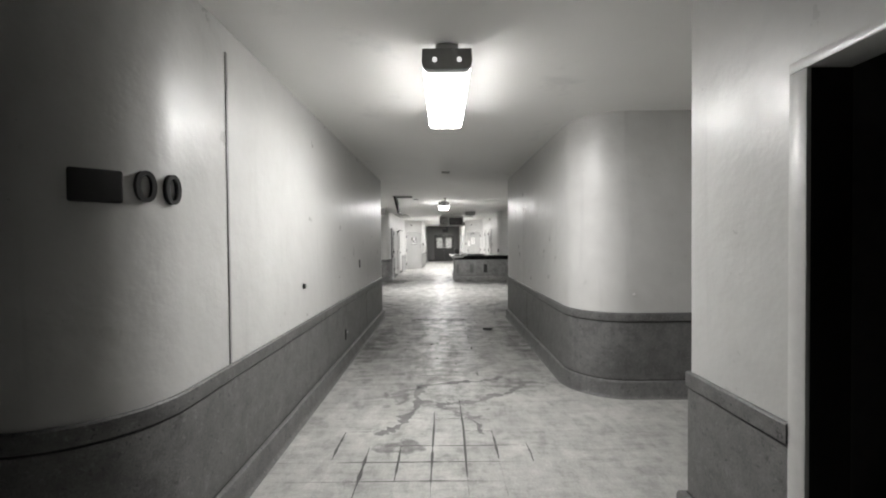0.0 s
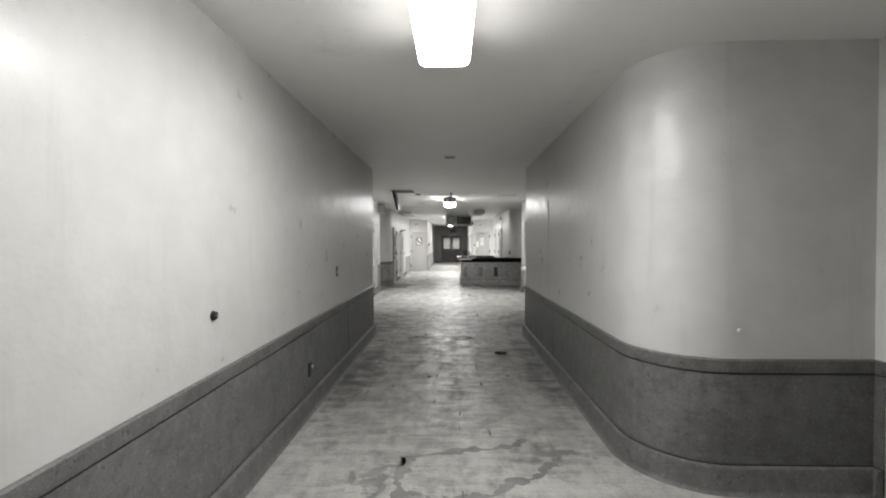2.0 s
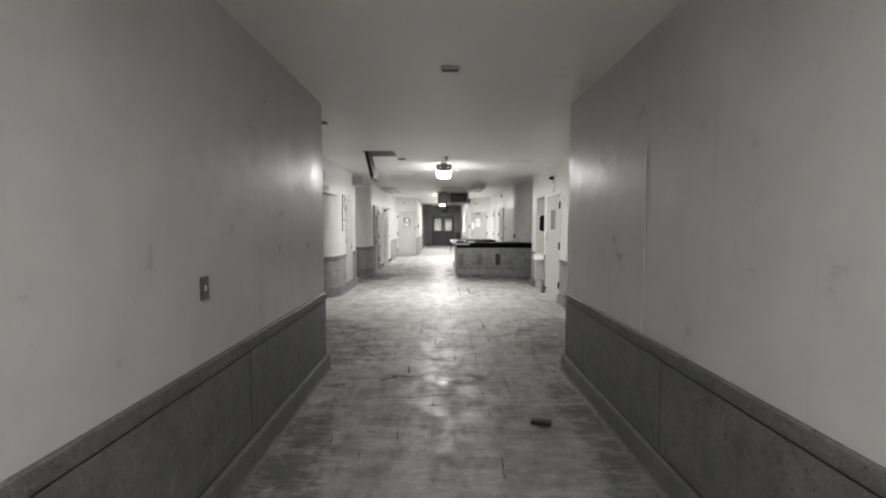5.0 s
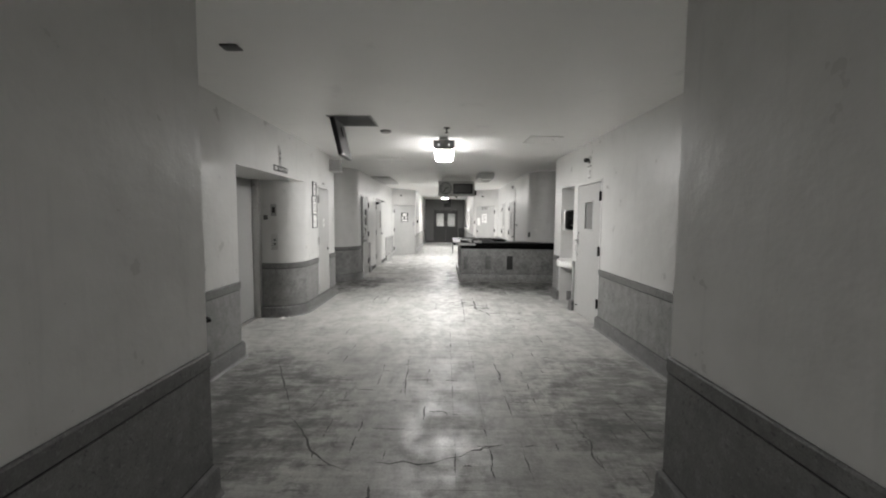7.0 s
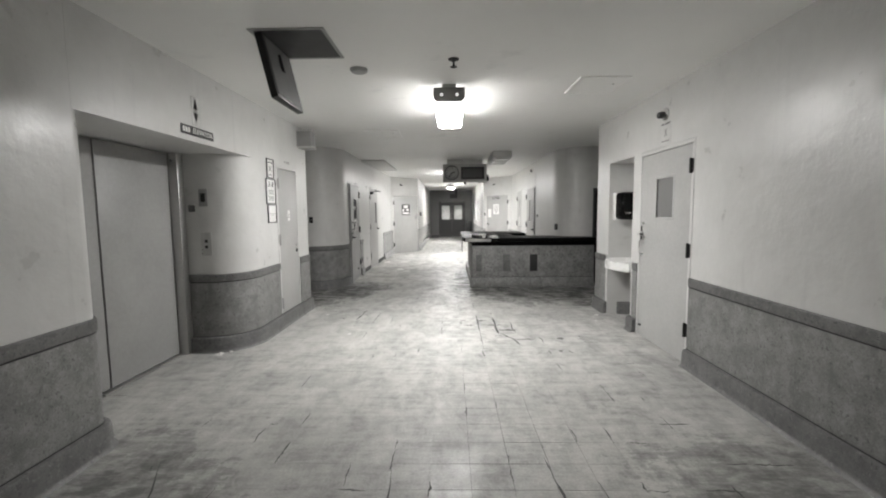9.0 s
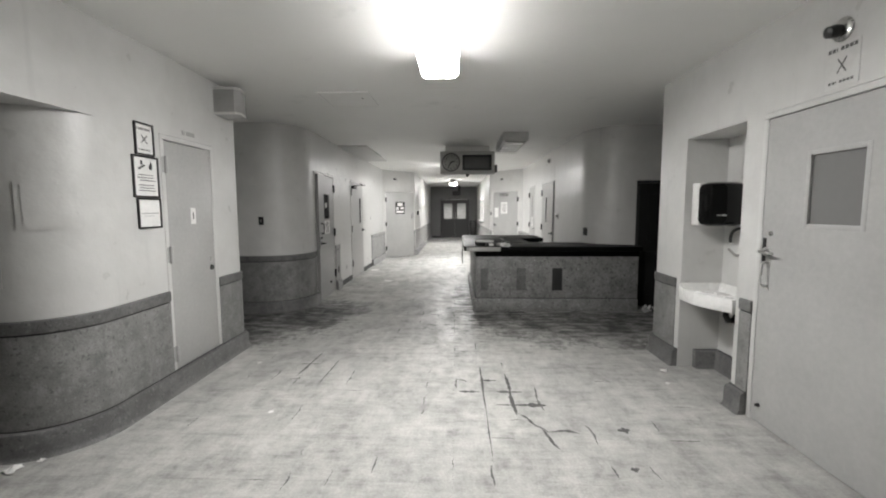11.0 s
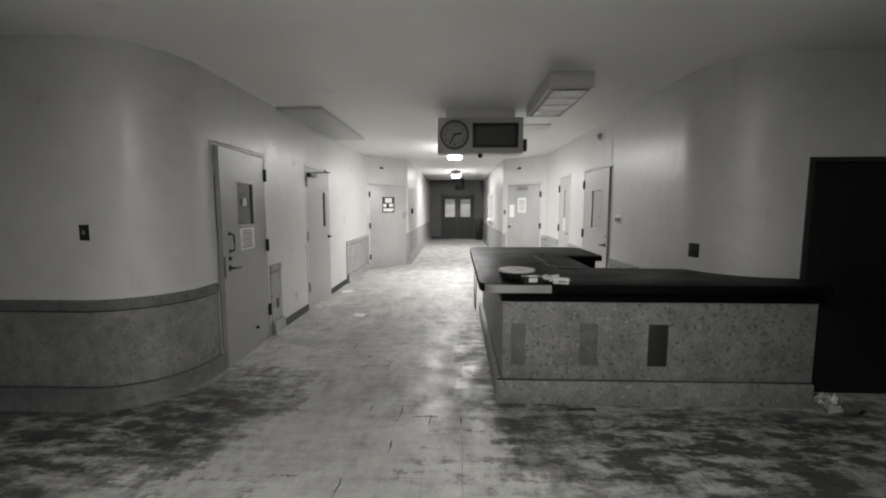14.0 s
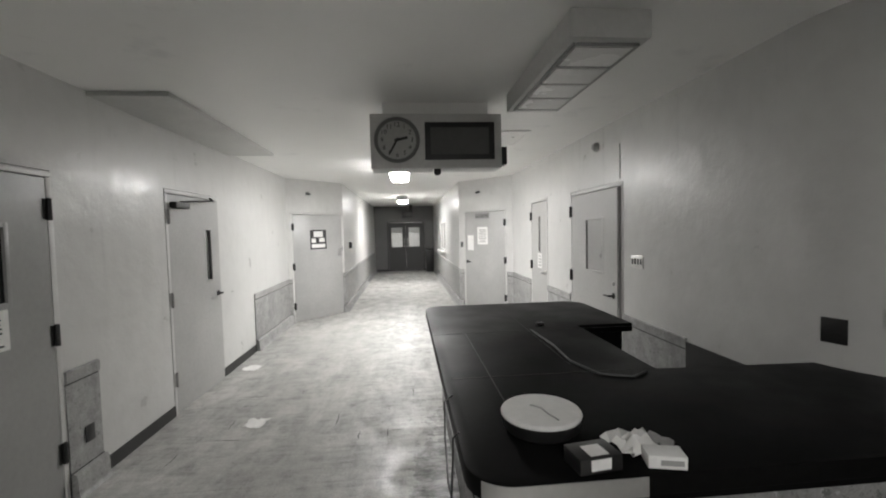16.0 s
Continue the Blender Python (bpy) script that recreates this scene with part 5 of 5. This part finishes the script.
for run, w in ((((-0.28, 4.03), (-0.03, 4.17), (0.135, 4.32), (0.62, 4.41), (0.89, 4.57)), 0.05), (((1.06, 4.32), (0.84, 4.03), (0.57, 3.85), (0.33, 3.82)), 0.05),
               (((-0.03, 4.30), (-0.03, 4.0), (-0.025, 3.64), (-0.11, 3.37), (-0.30, 3.2)), 0.06), (((0.33, 3.82), (0.19, 3.7)), 0.08), (((0.45, 3.62), (0.50, 3.4), (0.56, 3.18)), 0.025)):
    for (xa, ya), (xb, yb) in zip(run, run[1:]):
        crack(xa, ya, xb, yb, 0.025, w * 1.7)
structure(part("floor_stain", ck, plain("dried_stain", 0.19, 0.7, vary=0.55, grain=14.0)), "dried brown-grey trickle stain on the floor tiles", "floor stain")
ck = cracks
# dirt in stretches of the joints, mostly along the way people went
for k in range(260):
    y = crack_rnd.choice((crack_rnd.uniform(8.3, 10.9), crack_rnd.uniform(8.3, 10.9), crack_rnd.uniform(4.6, 8.2), crack_rnd.uniform(10.9, 15.0), crack_rnd.uniform(15.0, 19.5)))
    x = crack_rnd.uniform(-0.75, 1.35) if y < 8.3 else crack_rnd.uniform(-1.5, 2.1)
    size = crack_rnd.uniform(0.06, 0.24)
    if y > 16.0 and x > 0.45:
        continue
    if crack_rnd.random() < 0.72:
        x = round((x + 0.07) / TILE) * TILE - 0.07
        crack(x, y, x + crack_rnd.uniform(-0.01, 0.01), y + size, 0.004, crack_rnd.uniform(0.004, 0.011))
    else:
        y = round((y - 0.045) / TILE) * TILE + 0.045
        crack(x, y, x + size, y + crack_rnd.uniform(-0.01, 0.01), 0.004, crack_rnd.uniform(0.005, 0.012))
structure(part("floor_cracks", ck, CRACK), "dirt-filled cracks in the worn floor", "floor crack")

T = 0.2286
tile_rnd = random.Random(5)
meshes = {}


def tile_mesh(gap):
    """One tile with eased edges; the gap to its neighbours is its joint."""
    if gap not in meshes:
        h, e = T / 2 - gap, 0.0005
        bm = bmesh.new()
        lo = [bm.verts.new((sx * h, sy * h, -0.008)) for sx, sy in ((-1, -1), (1, -1), (1, 1), (-1, 1))]
        md = [bm.verts.new((sx * h, sy * h, -e)) for sx, sy in ((-1, -1), (1, -1), (1, 1), (-1, 1))]
        hi = [bm.verts.new((sx * (h - e), sy * (h - e), 0)) for sx, sy in ((-1, -1), (1, -1), (1, 1), (-1, 1))]
        for a, b in ((lo, md), (md, hi)):
            for k in range(4):
                bm.faces.new((a[k], a[(k + 1) % 4], b[(k + 1) % 4], b[k]))
        bm.faces.new(hi)
        meshes[gap] = mesh_of(bm, "floor_tile", FLOOR)
    return meshes[gap]


def joint(x, y):
    """Joints stand open where the floor has shrunk."""
    if -0.5 < x < 0.75 and 2.2 < y < 3.15:
        return 0.0010
    if 0.6 < x < 1.15 and 12.75 < y < 13.8:
        return 0.0008
    n = noise.noise((x * 0.9, y * 0.7, 3.0))
    if (0.5 < x < 1.2 and 12.8 < y < 13.8) or (-1.2 < x < -0.4 and 13.3 < y < 14.5) or (0.5 < x < 1.4 and 9.8 < y < 10.7):
        n += 0.35
    return 0.0010 if n > 0.5 else 0.0005 if n > 0.25 else 0.0002


zones = ((-2.0, -0.6, CE, 1.8), (CW, 1.8, CE, 8.24), (CE, 2.1, 2.9, 4.5), (CE, -0.6, 3.4, 2.0), (W, 8.24, E, 14.5), (-2.62, 10.5, W, 12.9), (E, 13.1, 2.9, 13.95),
         (-4.6, 14.5, 5.6, 16.5), (FW, 16.5, 3.1, 23.0), (FCW - 0.5, 23.0, FCE + 0.6, 24.0), (FCW, 24.0, FCE, 32.4), (-1.2, 32.4, 1.9, 35.0))
cells = {}
for x0, y0, x1, y1 in zones:
    for i in range(math.floor(x0 / T), math.ceil(x1 / T) + 1):
        for j in range(math.floor(y0 / T), math.ceil(y1 / T) + 1):
            cells[i, j] = True
rest_v, rest_f = [], []
for i, j in sorted(cells):
    x, y = (i + 0.5) * T - 0.07, (j + 0.5) * T + 0.045
    gap = joint(x, y)
    dz, ax, ay = tile_rnd.uniform(-0.0005, 0.0), tile_rnd.gauss(0, 0.0016), tile_rnd.gauss(0, 0.0016)
    if -1.5 < x < 2.0 and 8.9 < y < 13.2:
        ob = new("floor_tile", tile_mesh(gap))
        ob.parent = slab
        ob.matrix_basis = Matrix.Translation((x, y, dz)) @ Euler((ax, ay, 0)).to_matrix().to_4x4()
    else:
        h, e, k = T / 2 - gap, 0.0005, len(rest_v)
        for r, z in ((h, -0.008), (h, -e), (h - e, 0.0)):
            for sx, sy in ((-1, -1), (1, -1), (1, 1), (-1, 1)):
                rest_v.append((x + sx * r, y + sy * r, z + dz + sy * r * ax - sx * r * ay))
        for a in (0, 4):
            for q in range(4):
                rest_f.append((k + a + q, k + a + (q + 1) % 4, k + a + 4 + (q + 1) % 4, k + a + 4 + q))
        rest_f.append((k + 8, k + 9, k + 10, k + 11))
me = bpy.data.meshes.new("floor_tiles")
me.from_pydata(rest_v, [], rest_f)
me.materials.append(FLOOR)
rest = new("floor_tiles", me)
rest.parent = slab
tagged(rest, "worn grey vinyl floor tiles", kind="stuff")
